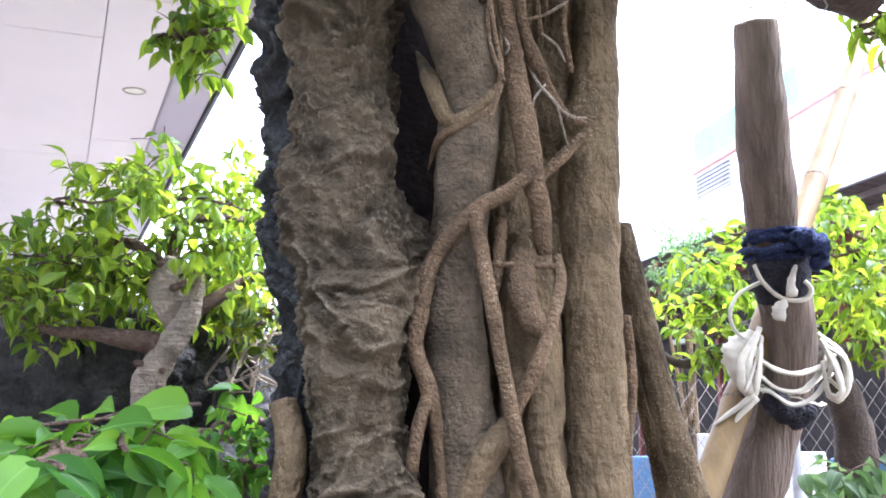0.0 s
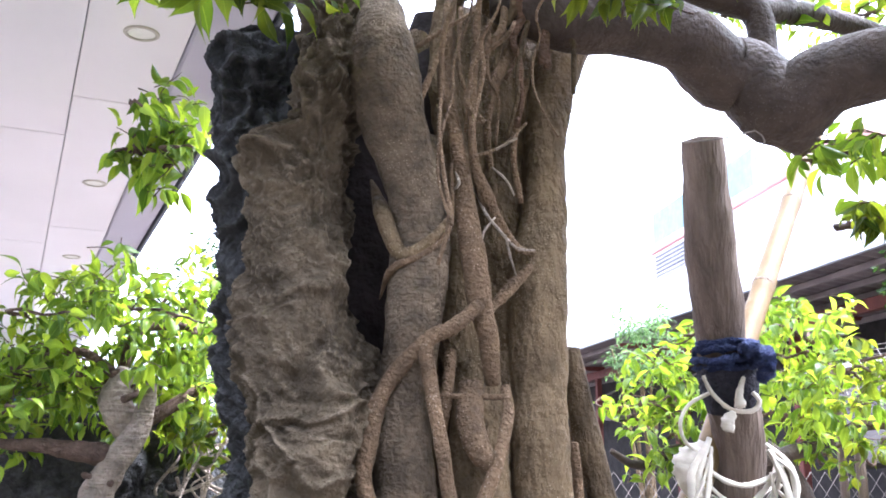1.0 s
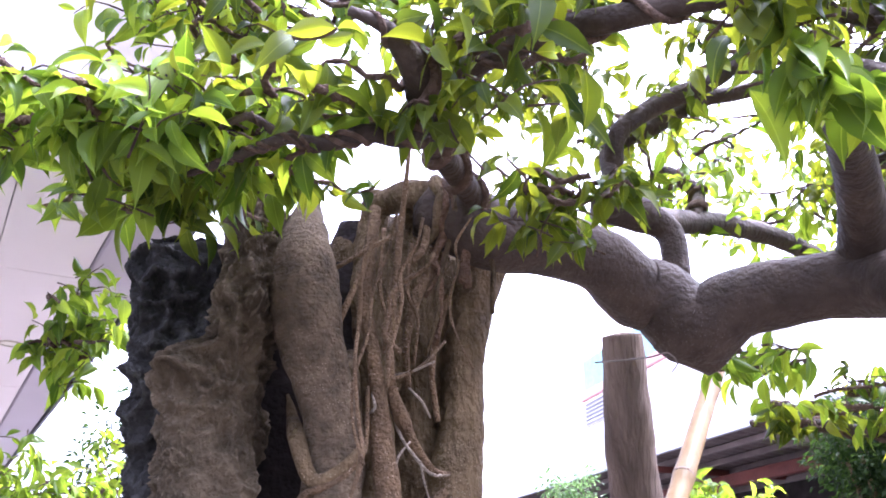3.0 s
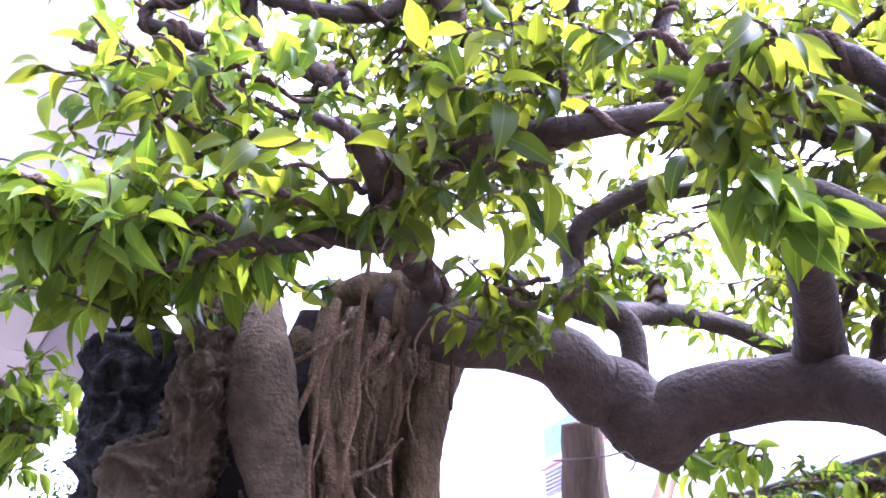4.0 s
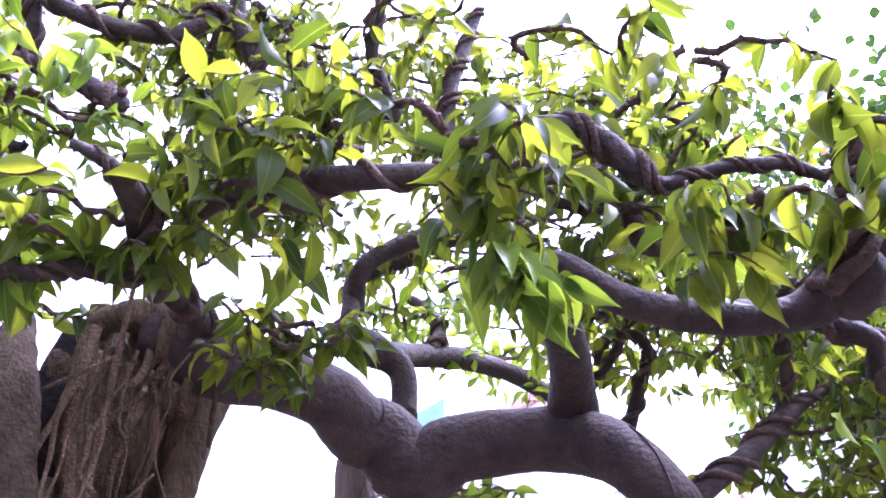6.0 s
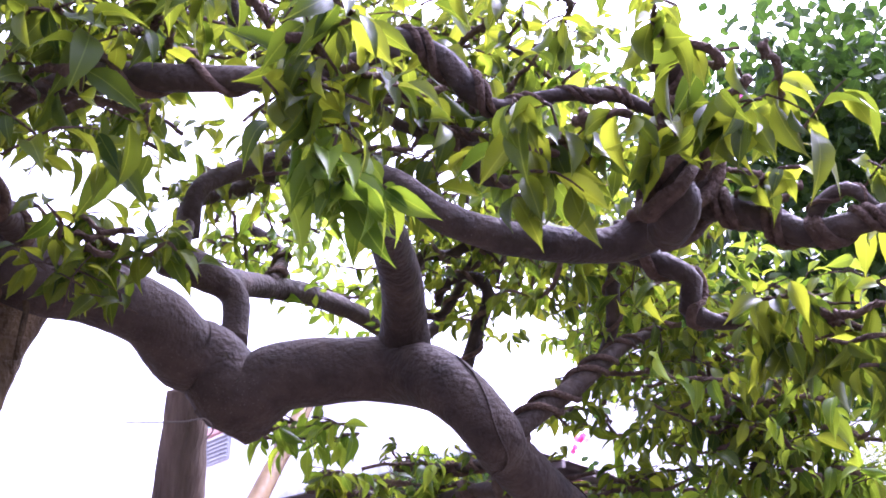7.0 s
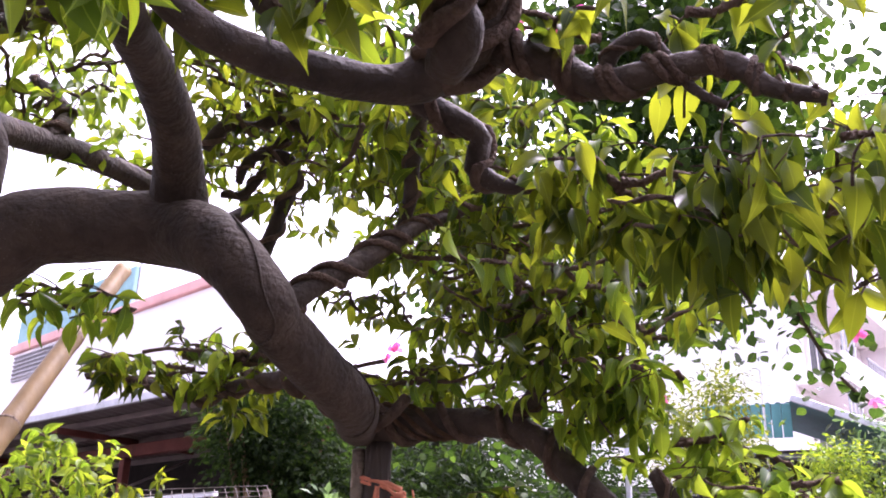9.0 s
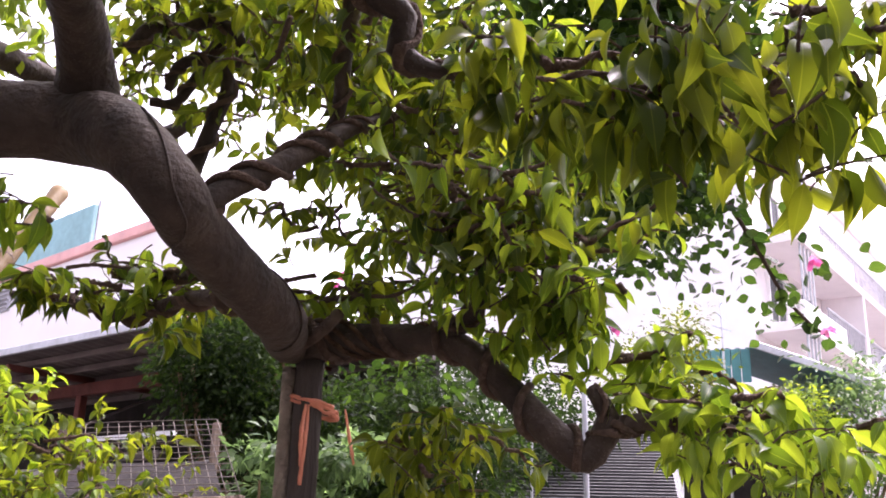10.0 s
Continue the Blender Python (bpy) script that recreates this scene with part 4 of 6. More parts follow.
root((0.081, 1.29, 1.745, 0.0078), (0.076, 1.28, 1.688, 0.0085), (0.068, 1.29, 1.635, 0.0077))
root((0.001, 1.29, 1.543, 0.0099), (0.01, 1.28, 1.461, 0.0098), (0.021, 1.29, 1.372, 0.0112))
root((0.079, 1.25, 2.008, 0.0031), (0.078, 1.25, 1.918, 0.0039), (0.043, 1.24, 1.874, 0.0046), (-0.003, 1.25, 1.853, 0.0054), (-0.021, 1.3, 1.819, 0.0012))
root((0.119, 1.3, 2.039, 0.0016), (0.146, 1.28, 2.041, 0.0020), (0.176, 1.26, 2.052, 0.0016), mat=PALE_BARK)
root((0.114, 1.3, 1.994, 0.0024), (0.13, 1.28, 1.945, 0.0024), (0.15, 1.27, 1.915, 0.0024), (0.175, 1.28, 1.892, 0.0024), (0.204, 1.3, 1.894, 0.0016), mat=PALE_BARK)
root((0.144, 1.28, 1.937, 0.0016), (0.127, 1.27, 1.913, 0.0020), (0.125, 1.28, 1.896, 0.0012), mat=PALE_BARK)
root((0.158, 1.27, 1.909, 0.0016), (0.166, 1.28, 1.879, 0.0016), (0.176, 1.3, 1.856, 0.0012), mat=PALE_BARK)
root((0.084, 1.27, 2.008, 0.0016), (0.091, 1.25, 1.979, 0.0023), (0.082, 1.26, 1.971, 0.0016), mat=PALE_BARK)
root((0.142, 1.3, 2.02, 0.0016), (0.161, 1.28, 1.995, 0.0016), (0.174, 1.29, 1.974, 0.0012), mat=PALE_BARK)
root((0.2, 1.32, 1.874, 0.0065), (0.16, 1.3, 1.832, 0.0072), (0.126, 1.28, 1.79, 0.0062))
root((0.024, 1.3, 1.683, 0.0039), (0.089, 1.27, 1.68, 0.0038), (0.156, 1.29, 1.68, 0.0046))
root((-0.217, 1.3, 1.494, 0.0198), (-0.2, 1.28, 1.438, 0.0201), (-0.209, 1.28, 1.366, 0.0222), mat=BARK)
root((0.278, 1.46, 1.768, 0.0176), (0.298, 1.45, 1.643, 0.0225), (0.326, 1.44, 1.506, 0.0229), (0.357, 1.44, 1.398, 0.0244), (0.383, 1.44, 1.317, 0.0257), mat=BARK, knob=0.04)
root((0.294, 1.52, 1.65, 0.0145), (0.315, 1.51, 1.515, 0.0160), (0.339, 1.5, 1.394, 0.0174), (0.353, 1.5, 1.309, 0.0182), mat=BARK, knob=0.05)
root((0.271, 1.4, 1.621, 0.0075), (0.276, 1.4, 1.522, 0.0083), (0.265, 1.4, 1.425, 0.0090), (0.264, 1.4, 1.345, 0.0105))
LA, LB = Vector((0.168, 1.346, 2.331)), Vector((0.302, 1.347, 2.291))
for k in range(7):
    rr = random.Random(500 + k)
    c = LA.lerp(LB, (k + rr.uniform(0.0, 1.0)) / 9)
    r0, lr = rr.uniform(0.003, 0.009), 0.056
    pts = []
    for i in range(8):
        w = radians(95 - 22 * i)
        pts.append((c.x + rr.gauss(0, 0.004), c.y - math.cos(w) * lr, c.z + math.sin(w) * lr, r0 * rr.uniform(0.7, 1.2)))
    x, y, z = pts[-1][:3]
    for i in range(rr.randrange(2, 6)):
        x, z = x + rr.gauss(-0.003, 0.008), z - rr.uniform(0.025, 0.045)
        pts.append((x, y + 0.004 * i, z, r0 * rr.uniform(0.5, 0.9)))
    root(*pts, mat=RED_ROOT if k % 3 else BARK, knob=0.25)
rnd = random.Random(11)
for k in range(5):
    a = Vector((0.071, 1.082, 2.209)).lerp(Vector((0.227, 1.153, 2.236)), rnd.random()) + Vector((0, rnd.uniform(-0.015, 0.02), rnd.uniform(-0.06, 0.0)))
    ln, r0 = rnd.uniform(0.1, 0.4), rnd.uniform(0.0015, 0.004)
    x, pts = a.x, []
    for i in range(7):
        pts.append((x, a.y + rnd.gauss(0, 0.005), a.z - ln * i / 6, r0 * rnd.uniform(0.7, 1.3)))
        x += rnd.gauss(-0.003, 0.014)
    root(*pts)

# limbs


def limb(*rows, mat=None, wind=0, knob=0.07, name="limb", thick=0.3, pitch=3.2):
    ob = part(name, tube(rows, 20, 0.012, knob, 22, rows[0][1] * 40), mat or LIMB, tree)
    if wind:
        part("winding_root", wound(rows, thick, pitch, wind, int(abs(rows[0][0]) * 1000)), TWIG, ob)
    return ob


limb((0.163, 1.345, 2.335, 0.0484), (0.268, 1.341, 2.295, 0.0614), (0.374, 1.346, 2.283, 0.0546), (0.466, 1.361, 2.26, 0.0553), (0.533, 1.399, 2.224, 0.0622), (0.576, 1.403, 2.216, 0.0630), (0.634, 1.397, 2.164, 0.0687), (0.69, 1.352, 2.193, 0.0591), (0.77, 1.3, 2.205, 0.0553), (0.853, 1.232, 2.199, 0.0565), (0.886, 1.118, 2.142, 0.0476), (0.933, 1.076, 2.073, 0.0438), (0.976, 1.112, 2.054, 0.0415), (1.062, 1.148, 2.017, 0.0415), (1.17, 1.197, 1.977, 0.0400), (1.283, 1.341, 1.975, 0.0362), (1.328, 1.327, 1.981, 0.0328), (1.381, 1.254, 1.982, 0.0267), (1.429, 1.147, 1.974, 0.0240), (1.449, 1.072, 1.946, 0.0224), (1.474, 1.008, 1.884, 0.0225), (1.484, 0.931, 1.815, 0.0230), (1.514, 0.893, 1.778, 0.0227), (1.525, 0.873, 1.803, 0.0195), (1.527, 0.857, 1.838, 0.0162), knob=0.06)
part("winding_root", wound([(1.292, 1.339, 1.962, 0.0343), (1.328, 1.327, 1.981, 0.0319), (1.381, 1.254, 1.982, 0.0267), (1.429, 1.147, 1.974, 0.0240), (1.449, 1.072, 1.946, 0.0224), (1.474, 1.008, 1.884, 0.0225), (1.484, 0.931, 1.815, 0.0230), (1.514, 0.893, 1.778, 0.0219)], 0.3, 2.1, 1, 5), TWIG, tree)
part("winding_root", wound([(0.853, 1.232, 2.199, 0.0565), (0.886, 1.118, 2.142, 0.0476), (0.933, 1.076, 2.073, 0.0438), (0.976, 1.112, 2.054, 0.0415), (1.062, 1.148, 2.017, 0.0415), (1.17, 1.197, 1.977, 0.0400), (1.283, 1.341, 1.975, 0.0362)], 0.04, 3.6, 1, 17), LIMB, tree, "thin vine wound round the main limb")
limb((0.611, 1.406, 2.173, 0.0610), (0.645, 1.407, 2.134, 0.0477), (0.673, 1.409, 2.099, 0.0229), name="limb_stub", knob=0.2)
limb((0.86, 1.243, 2.218, 0.0496), (0.833, 1.184, 2.266, 0.0391), (0.782, 1.097, 2.295, 0.0335), (0.702, 0.977, 2.297, 0.0290), (0.624, 0.865, 2.282, 0.0247), (0.594, 0.785, 2.275, 0.0204), (0.613, 0.757, 2.259, 0.0180), (0.661, 0.755, 2.236, 0.0195), (0.718, 0.743, 2.221, 0.0204), (0.791, 0.719, 2.214, 0.0219), (0.875, 0.704, 2.225, 0.0225), (0.908, 0.677, 2.241, 0.0295), (0.924, 0.634, 2.27, 0.036), (0.918, 0.6, 2.305, 0.03), (0.854, 0.546, 2.31, 0.0219), (0.812, 0.51, 2.328, 0.0161), (0.773, 0.468, 2.354, 0.0119))
part("winding_root", wound([(0.914, 0.672, 2.244, 0.0310), (0.924, 0.634, 2.27, 0.036), (0.918, 0.6, 2.305, 0.03), (0.854, 0.546, 2.31, 0.0219), (0.812, 0.51, 2.328, 0.0161), (0.773, 0.468, 2.354, 0.0119)], 0.3, 3.0, 3, 8), TWIG, tree)
limb((0.95, 0.646, 2.275, 0.0204), (0.965, 0.594, 2.251, 0.0165), (0.992, 0.558, 2.23, 0.0165), (1.013, 0.52, 2.198, 0.016), (1.029, 0.47, 2.195, 0.0145), (1.05, 0.427, 2.196, 0.0135), (1.068, 0.392, 2.187, 0.0118), (1.085, 0.368, 2.157, 0.0099), (1.124, 0.332, 2.146, 0.0071), wind=3, thick=0.36, pitch=1.7)
limb((1.012, 0.519, 2.199, 0.0088), (1.01, 0.494, 2.227, 0.0087), (1.022, 0.468, 2.236, 0.0080), (1.035, 0.454, 2.218, 0.0067), (1.056, 0.434, 2.173, 0.0054), (1.073, 0.408, 2.149, 0.0041), wind=1)
limb((0.939, 0.747, 2.25, 0.0157), (0.981, 0.726, 2.231, 0.0157), (1.016, 0.712, 2.209, 0.0143), (1.019, 0.726, 2.176, 0.0143), (1.056, 0.709, 2.157, 0.0100), (1.098, 0.676, 2.16, 0.0064), wind=2, thick=0.35)
limb((0.982, 1.095, 2.078, 0.0169), (1.024, 1.086, 2.117, 0.0173), (1.091, 1.079, 2.166, 0.0170), (1.152, 1.075, 2.218, 0.0157), (1.212, 1.076, 2.262, 0.0114), (1.283, 1.073, 2.3, 0.0069), wind=2, thick=0.34, pitch=3.4)
limb((1.436, 1.114, 1.972, 0.0182), (1.439, 1.053, 2.014, 0.0152), (1.423, 1.021, 2.056, 0.0115), (1.414, 0.987, 2.092, 0.0078), wind=1)
limb((1.527, 0.875, 1.796, 0.0178), (1.543, 0.848, 1.826, 0.0138), (1.575, 0.793, 1.828, 0.0120), (1.607, 0.741, 1.822, 0.0094), (1.633, 0.696, 1.81, 0.0062), wind=2, thick=0.4)
limb((1.53, 0.858, 1.831, 0.0146), (1.511, 0.862, 1.861, 0.0130), (1.507, 0.874, 1.874, 0.0090), wind=1)
limb((1.287, 1.335, 1.98, 0.0210), (1.28, 1.509, 2.073, 0.0188), (1.243, 1.668, 2.1, 0.0154), (1.206, 1.843, 2.088, 0.0139), (1.146, 2.012, 2.136, 0.0110), (1.055, 2.148, 2.162, 0.0075), wind=2, thick=0.5)
limb((1.308, 1.409, 2.025, 0.0140), (1.267, 1.562, 2.141, 0.0118), (1.249, 1.772, 2.167, 0.0116), (1.196, 1.942, 2.202, 0.0098), wind=2, thick=0.5)
# rear limbs
limb((0.485, 1.434, 2.401, 0.0336), (0.56, 1.447, 2.392, 0.0324), (0.622, 1.454, 2.36, 0.0256), (0.629, 1.447, 2.268, 0.0250))
limb((0.592, 1.488, 2.399, 0.0271), (0.714, 1.637, 2.465, 0.0256), (0.874, 1.769, 2.523, 0.0256), (1.027, 1.863, 2.542, 0.0233), (1.225, 1.947, 2.528, 0.0204), (1.338, 1.91, 2.6, 0.0164))
limb((0.497, 1.392, 2.372, 0.0193), (0.514, 1.438, 2.459, 0.0172), (0.54, 1.499, 2.555, 0.0182), (0.639, 1.534, 2.625, 0.0181), (0.736, 1.514, 2.681, 0.0163), (0.843, 1.502, 2.71, 0.0155), (0.987, 1.499, 2.803, 0.0113))
limb((0.757, 1.663, 2.49, 0.0131), (0.798, 1.723, 2.573, 0.0150), (0.769, 1.768, 2.64, 0.0115), (0.743, 1.822, 2.684, 0.0079), wind=2, thick=0.4)
limb((0.156, 1.122, 2.322, 0.0130), (0.168, 1.06, 2.367, 0.0159), (0.199, 1.014, 2.402, 0.0180), (0.251, 0.961, 2.412, 0.0199), (0.305, 0.924, 2.411, 0.0188), (0.369, 0.877, 2.403, 0.0176), (0.429, 0.831, 2.396, 0.0157), (0.473, 0.799, 2.39, 0.0140), (0.541, 0.768, 2.42, 0.0112), (0.592, 0.743, 2.444, 0.0105), wind=1, pitch=3)
limb((0.535, 0.724, 2.432, 0.0094), (0.583, 0.7, 2.427, 0.0115), (0.63, 0.687, 2.402, 0.0148), (0.66, 0.685, 2.372, 0.0148), (0.698, 0.683, 2.359, 0.0095), (0.76, 0.652, 2.378, 0.0082), (0.826, 0.615, 2.378, 0.0082), (0.872, 0.599, 2.36, 0.0062), wind=2, thick=0.4)
limb((0.268, 1.352, 2.319, 0.0188), (0.218, 1.241, 2.331, 0.0194), (0.156, 1.063, 2.301, 0.0201), (0.129, 0.957, 2.297, 0.0222), (0.112, 0.899, 2.314, 0.0193), (0.091, 0.871, 2.331, 0.0149), (0.068, 0.846, 2.341, 0.0093), (0.027, 0.838, 2.353, 0.0059), wind=2, thick=0.35)
limb((0.137, 0.939, 2.274, 0.0168), (0.098, 0.938, 2.247, 0.0138), (0.051, 0.927, 2.243, 0.0108), (0.013, 0.933, 2.227, 0.0087), (-0.039, 0.931, 2.23, 0.0073), (-0.094, 0.942, 2.21, 0.0059), (-0.156, 0.966, 2.192, 0.0039), wind=2, thick=0.4)
limb((-0.039, 0.931, 2.23, 0.0066), (-0.088, 0.928, 2.256, 0.0053), (-0.116, 0.922, 2.235, 0.0039), (-0.165, 0.921, 2.235, 0.0032), wind=1)
# swollen knot where the twisted branch leaves the level limb
KNOT = [(0.867, 0.603, 2.19, 0.0188), (0.862, 0.586, 2.199, 0.025), (0.852, 0.561, 2.205, 0.027), (0.846, 0.552, 2.222, 0.0235), (0.839, 0.547, 2.238, 0.0185), (0.837, 0.546, 2.259, 0.0185), (0.838, 0.543, 2.281, 0.0198), (0.847, 0.544, 2.307, 0.0139), (0.865, 0.551, 2.335, 0.0091)]
knot_limb = limb(*KNOT, knob=0.18)
part("winding_root", wound(KNOT[1:], 0.42, 2.4, 2, 77), TWIG, knot_limb)
# twisted top twigs
limb((0.273, 1.233, 2.801, 0.0182), (0.202, 1.207, 2.881, 0.0182), (0.126, 1.204, 2.812, 0.0157), (0.049, 1.197, 2.792, 0.0155), (-0.027, 1.19, 2.795, 0.0143), (-0.086, 1.19, 2.821, 0.0134), wind=1, thick=0.4)
limb((-0.122, 1.186, 2.844, 0.0105), (-0.097, 1.205, 2.798, 0.0114), (-0.102, 1.233, 2.747, 0.0124), (-0.159, 1.249, 2.743, 0.0134), (-0.217, 1.254, 2.759, 0.0124), (-0.274, 1.257, 2.777, 0.0105), (-0.269, 1.244, 2.8, 0.0095), (-0.192, 1.22, 2.81, 0.0086), (-0.172, 1.204, 2.833, 0.0076), (-0.206, 1.204, 2.847, 0.0076), (-0.312, 1.231, 2.842, 0.0057), wind=2, thick=0.5)
limb((0.063, 1.107, 2.587, 0.0156), (-0.011, 1.149, 2.649, 0.0125), (-0.123, 1.208, 2.696, 0.0129), (-0.228, 1.285, 2.704, 0.0134), (-0.294, 1.296, 2.713, 0.0105), (-0.393, 1.297, 2.754, 0.0076), wind=2, thick=0.45)
limb((-0.246, 1.291, 2.702, 0.0105), (-0.213, 1.292, 2.64, 0.0113), (-0.153, 1.272, 2.588, 0.0120), (-0.066, 1.215, 2.548, 0.0072), wind=2, thick=0.5)
limb((0.274, 1.238, 2.792, 0.0122), (0.233, 1.286, 2.936, 0.0150), (0.217, 1.289, 3.046, 0.0143), (0.196, 1.28, 3.18, 0.0102))
limb((0.53, 1.468, 2.464, 0.0193), (0.529, 1.428, 2.541, 0.0182), (0.611, 1.429, 2.612, 0.0187), (0.731, 1.424, 2.677, 0.0170), (0.809, 1.423, 2.753, 0.0139), knob=0.1)
limb((0.555, 1.048, 2.592, 0.0125), (0.56, 1.046, 2.701, 0.0120), (0.586, 1.046, 2.798, 0.0105), (0.613, 1.048, 2.892, 0.0089), wind=2, thick=0.4)

part("winding_root", tube([(1.328, 1.265, 2.019, 0.0105), (1.3, 1.261, 1.99, 0.0113), (1.278, 1.275, 1.968, 0.0112), (1.273, 1.317, 1.954, 0.0095)], 10, 0.006, 0.15, 60), TWIG, tree, "pale root slung over the limb")
part("winding_root", wound([(1.328, 1.327, 1.981, 0.0319), (1.381, 1.254, 1.982, 0.0267), (1.429, 1.147, 1.974, 0.0240)], 0.16, 4.0, 3, 23), RED_ROOT, tree)

# crooked limbs deep in the crown
limb((1.211, 1.647, 2.311, 0.0167), (1.212, 1.624, 2.367, 0.0155), (1.218, 1.595, 2.426, 0.0155), (1.226, 1.554, 2.501, 0.0143), (1.207, 1.542, 2.543, 0.0131), (1.167, 1.558, 2.55, 0.0119), (1.133, 1.584, 2.533, 0.0107), (1.128, 1.609, 2.489, 0.0083), wind=1, thick=0.4)
limb((1.03, 1.573, 2.525, 0.0128), (1.055, 1.538, 2.57, 0.0139), (1.104, 1.514, 2.572, 0.0128), (1.147, 1.481, 2.594, 0.0116), (1.198, 1.465, 2.574, 0.0105), (1.208, 1.489, 2.523, 0.0081), wind=2, thick=0.4)
limb((1.134, 0.985, 2.439, 0.0116), (1.144, 1.008, 2.396, 0.0116), (1.154, 1.037, 2.34, 0.0125), (1.167, 1.058, 2.288, 0.0116), (1.185, 1.106, 2.251, 0.0109), (1.179, 1.135, 2.226, 0.011), wind=1, thick=0.35)
limb((1.282, 1.499, 2.755, 0.0238), (1.303, 1.528, 2.692, 0.0225), (1.323, 1.559, 2.623, 0.0188), mat=RED_ROOT, knob=0.2)
limb((1.221, 1.528, 2.661, 0.0122), (1.201, 1.576, 2.599, 0.0122), (1.182, 1.626, 2.525, 0.011), (1.162, 1.653, 2.489, 0.0098), (1.121, 1.674, 2.483, 0.0073), wind=1, thick=0.45)
limb((0.255, 1.303, 2.997, 0.0136), (0.316, 1.318, 2.967, 0.0147), (0.358, 1.343, 2.925, 0.0159), (0.395, 1.371, 2.877, 0.0136), (0.46, 1.374, 2.85, 0.0113), (0.525, 1.358, 2.846, 0.0091), wind=1, thick=0.35)
limb((0.468, 1.136, 2.978, 0.0097), (0.467, 1.185, 2.924, 0.0118), (0.473, 1.223, 2.876, 0.0129), (0.502, 1.247, 2.833, 0.015), (0.533, 1.275, 2.781, 0.015), wind=1, thick=0.35)
limb((0.701, 0.893, 2.435, 0.0177), (0.734, 0.871, 2.442, 0.0193), (0.768, 0.867, 2.418, 0.0161), (0.792, 0.876, 2.383, 0.0129), (0.828, 0.858, 2.376, 0.008), (0.857, 0.829, 2.388, 0.0056), wind=2, thick=0.4)
limb((0.598, 0.863, 2.454, 0.007), (0.65, 0.863, 2.421, 0.007), (0.696, 0.85, 2.406, 0.0077), (0.741, 0.822, 2.409, 0.0077), (0.779, 0.81, 2.392, 0.0054), wind=1, thick=0.4)
# foliage pads: centre, radii, how many leaves
def pad(c, r, depth, count, size, droop, single, mat, per=5):
    """A leaf pad of the old tree: centre, (half width, half height, turn), half depth, leaves, their length and droop."""
    foliage(tree, c, (r[0], depth, r[1]), count, size, 1000 + int(1000 * abs(c[0] + 2 * c[2])), mat, droop, r[2], single, per)


# left pad over the rock
pad((-0.081, 0.993, 2.258), (0.149, 0.062, -13), 0.17, 85, 0.066, 0.35, 45, LEAF)
pad((-0.095, 0.996, 2.272), (0.157, 0.075, -13), 0.17, 50, 0.066, 0.3, 25, LEAF_BRIGHT)
pad((-0.189, 0.927, 2.256), (0.085, 0.075, -13), 0.12, 70, 0.066, 0.5, 20, LEAF_BRIGHT)
pad((-0.347, 0.972, 2.268), (0.113, 0.075, -5), 0.12, 70, 0.062, 0.5, 10, LEAF_BRIGHT)
pad((-0.104, 1.016, 2.25), (0.157, 0.055, -5), 0.14, 60, 0.066, 0.3, 20, LEAF_BRIGHT)
pad((-0.262, 1.027, 2.255), (0.143, 0.065, -5), 0.14, 60, 0.066, 0.3, 20, LEAF_BRIGHT)
pad((-0.208, 1.134, 2.255), (0.1, 0.04, -13), 0.12, 60, 0.062, 0.6, 0, LEAF)
# over the trunk top
pad((0.347, 1.115, 2.263), (0.134, 0.085, -13), 0.1, 90, 0.056, 0.6, 25, LEAF)
pad((0.19, 0.893, 2.338), (0.151, 0.105, -13), 0.12, 80, 0.07, 0.5, 25, LEAF)
pad((0.266, 0.897, 2.479), (0.18, 0.06, -13), 0.15, 90, 0.066, 0.4, 10, LEAF)
# near right
pad((0.451, 0.67, 2.323), (0.101, 0.071, -13), 0.1, 50, 0.072, 0.7, 25, LEAF)
pad((0.517, 0.709, 2.221), (0.046, 0.071, -13), 0.05, 22, 0.08, 1.4, 14, LEAF_BRIGHT)
pad((0.69, 0.6, 2.258), (0.1, 0.079, -29), 0.1, 24, 0.07, 0.9, 25, LEAF)
pad((0.813, 0.423, 2.277), (0.108, 0.068, -29), 0.12, 30, 0.066, 0.8, 25, LEAF)
pad((1.15, 0.426, 2.082), (0.127, 0.078, -38), 0.16, 170, 0.06, 1.5, 60, LEAF, 3)
pad((1.331, 0.411, 2.121), (0.113, 0.113, -41), 0.2, 130, 0.062, 1.4, 20, LEAF, 3)
pad((1.158, 0.636, 2.142), (0.113, 0.079, -38), 0.12, 80, 0.07, 1.3, 10, LEAF)
pad((1.102, 0.481, 2.274), (0.163, 0.047, -38), 0.12, 30, 0.062, 0.9, 0, LEAF)
pad((1.164, 1.39, 2.693), (0.187, 0.113, -38), 0.2, 100, 0.054, 0.6, 0, LEAF)
pad((0.85, 1.622, 2.175), (0.172, 0.057, -37), 0.12, 40, 0.062, 1.2, 0, LEAF_BRIGHT)
pad((-0.126, 1.073, 2.449), (0.116, 0.077, -16), 0.14, 60, 0.06, 0.5, 0, LEAF)
# top left, farther
pad((-0.237, 1.235, 2.584), (0.188, 0.089, -13), 0.2, 126, 0.060, 0.6, 5, LEAF_BRIGHT)
pad((-0.171, 1.302, 2.864), (0.284, 0.142, -13), 0.2, 126, 0.058, 0.5, 0, LEAF_BRIGHT)
pad((0.227, 1.348, 3.04), (0.294, 0.13, -13), 0.25, 184, 0.056, 0.4, 0, LEAF)
pad((0.14, 1.317, 2.809), (0.156, 0.083, -13), 0.2, 92, 0.056, 0.4, 0, LEAF)
pad((0.539, 1.089, 2.738), (0.229, 0.086, -13), 0.25, 149, 0.056, 0.5, 0, LEAF)
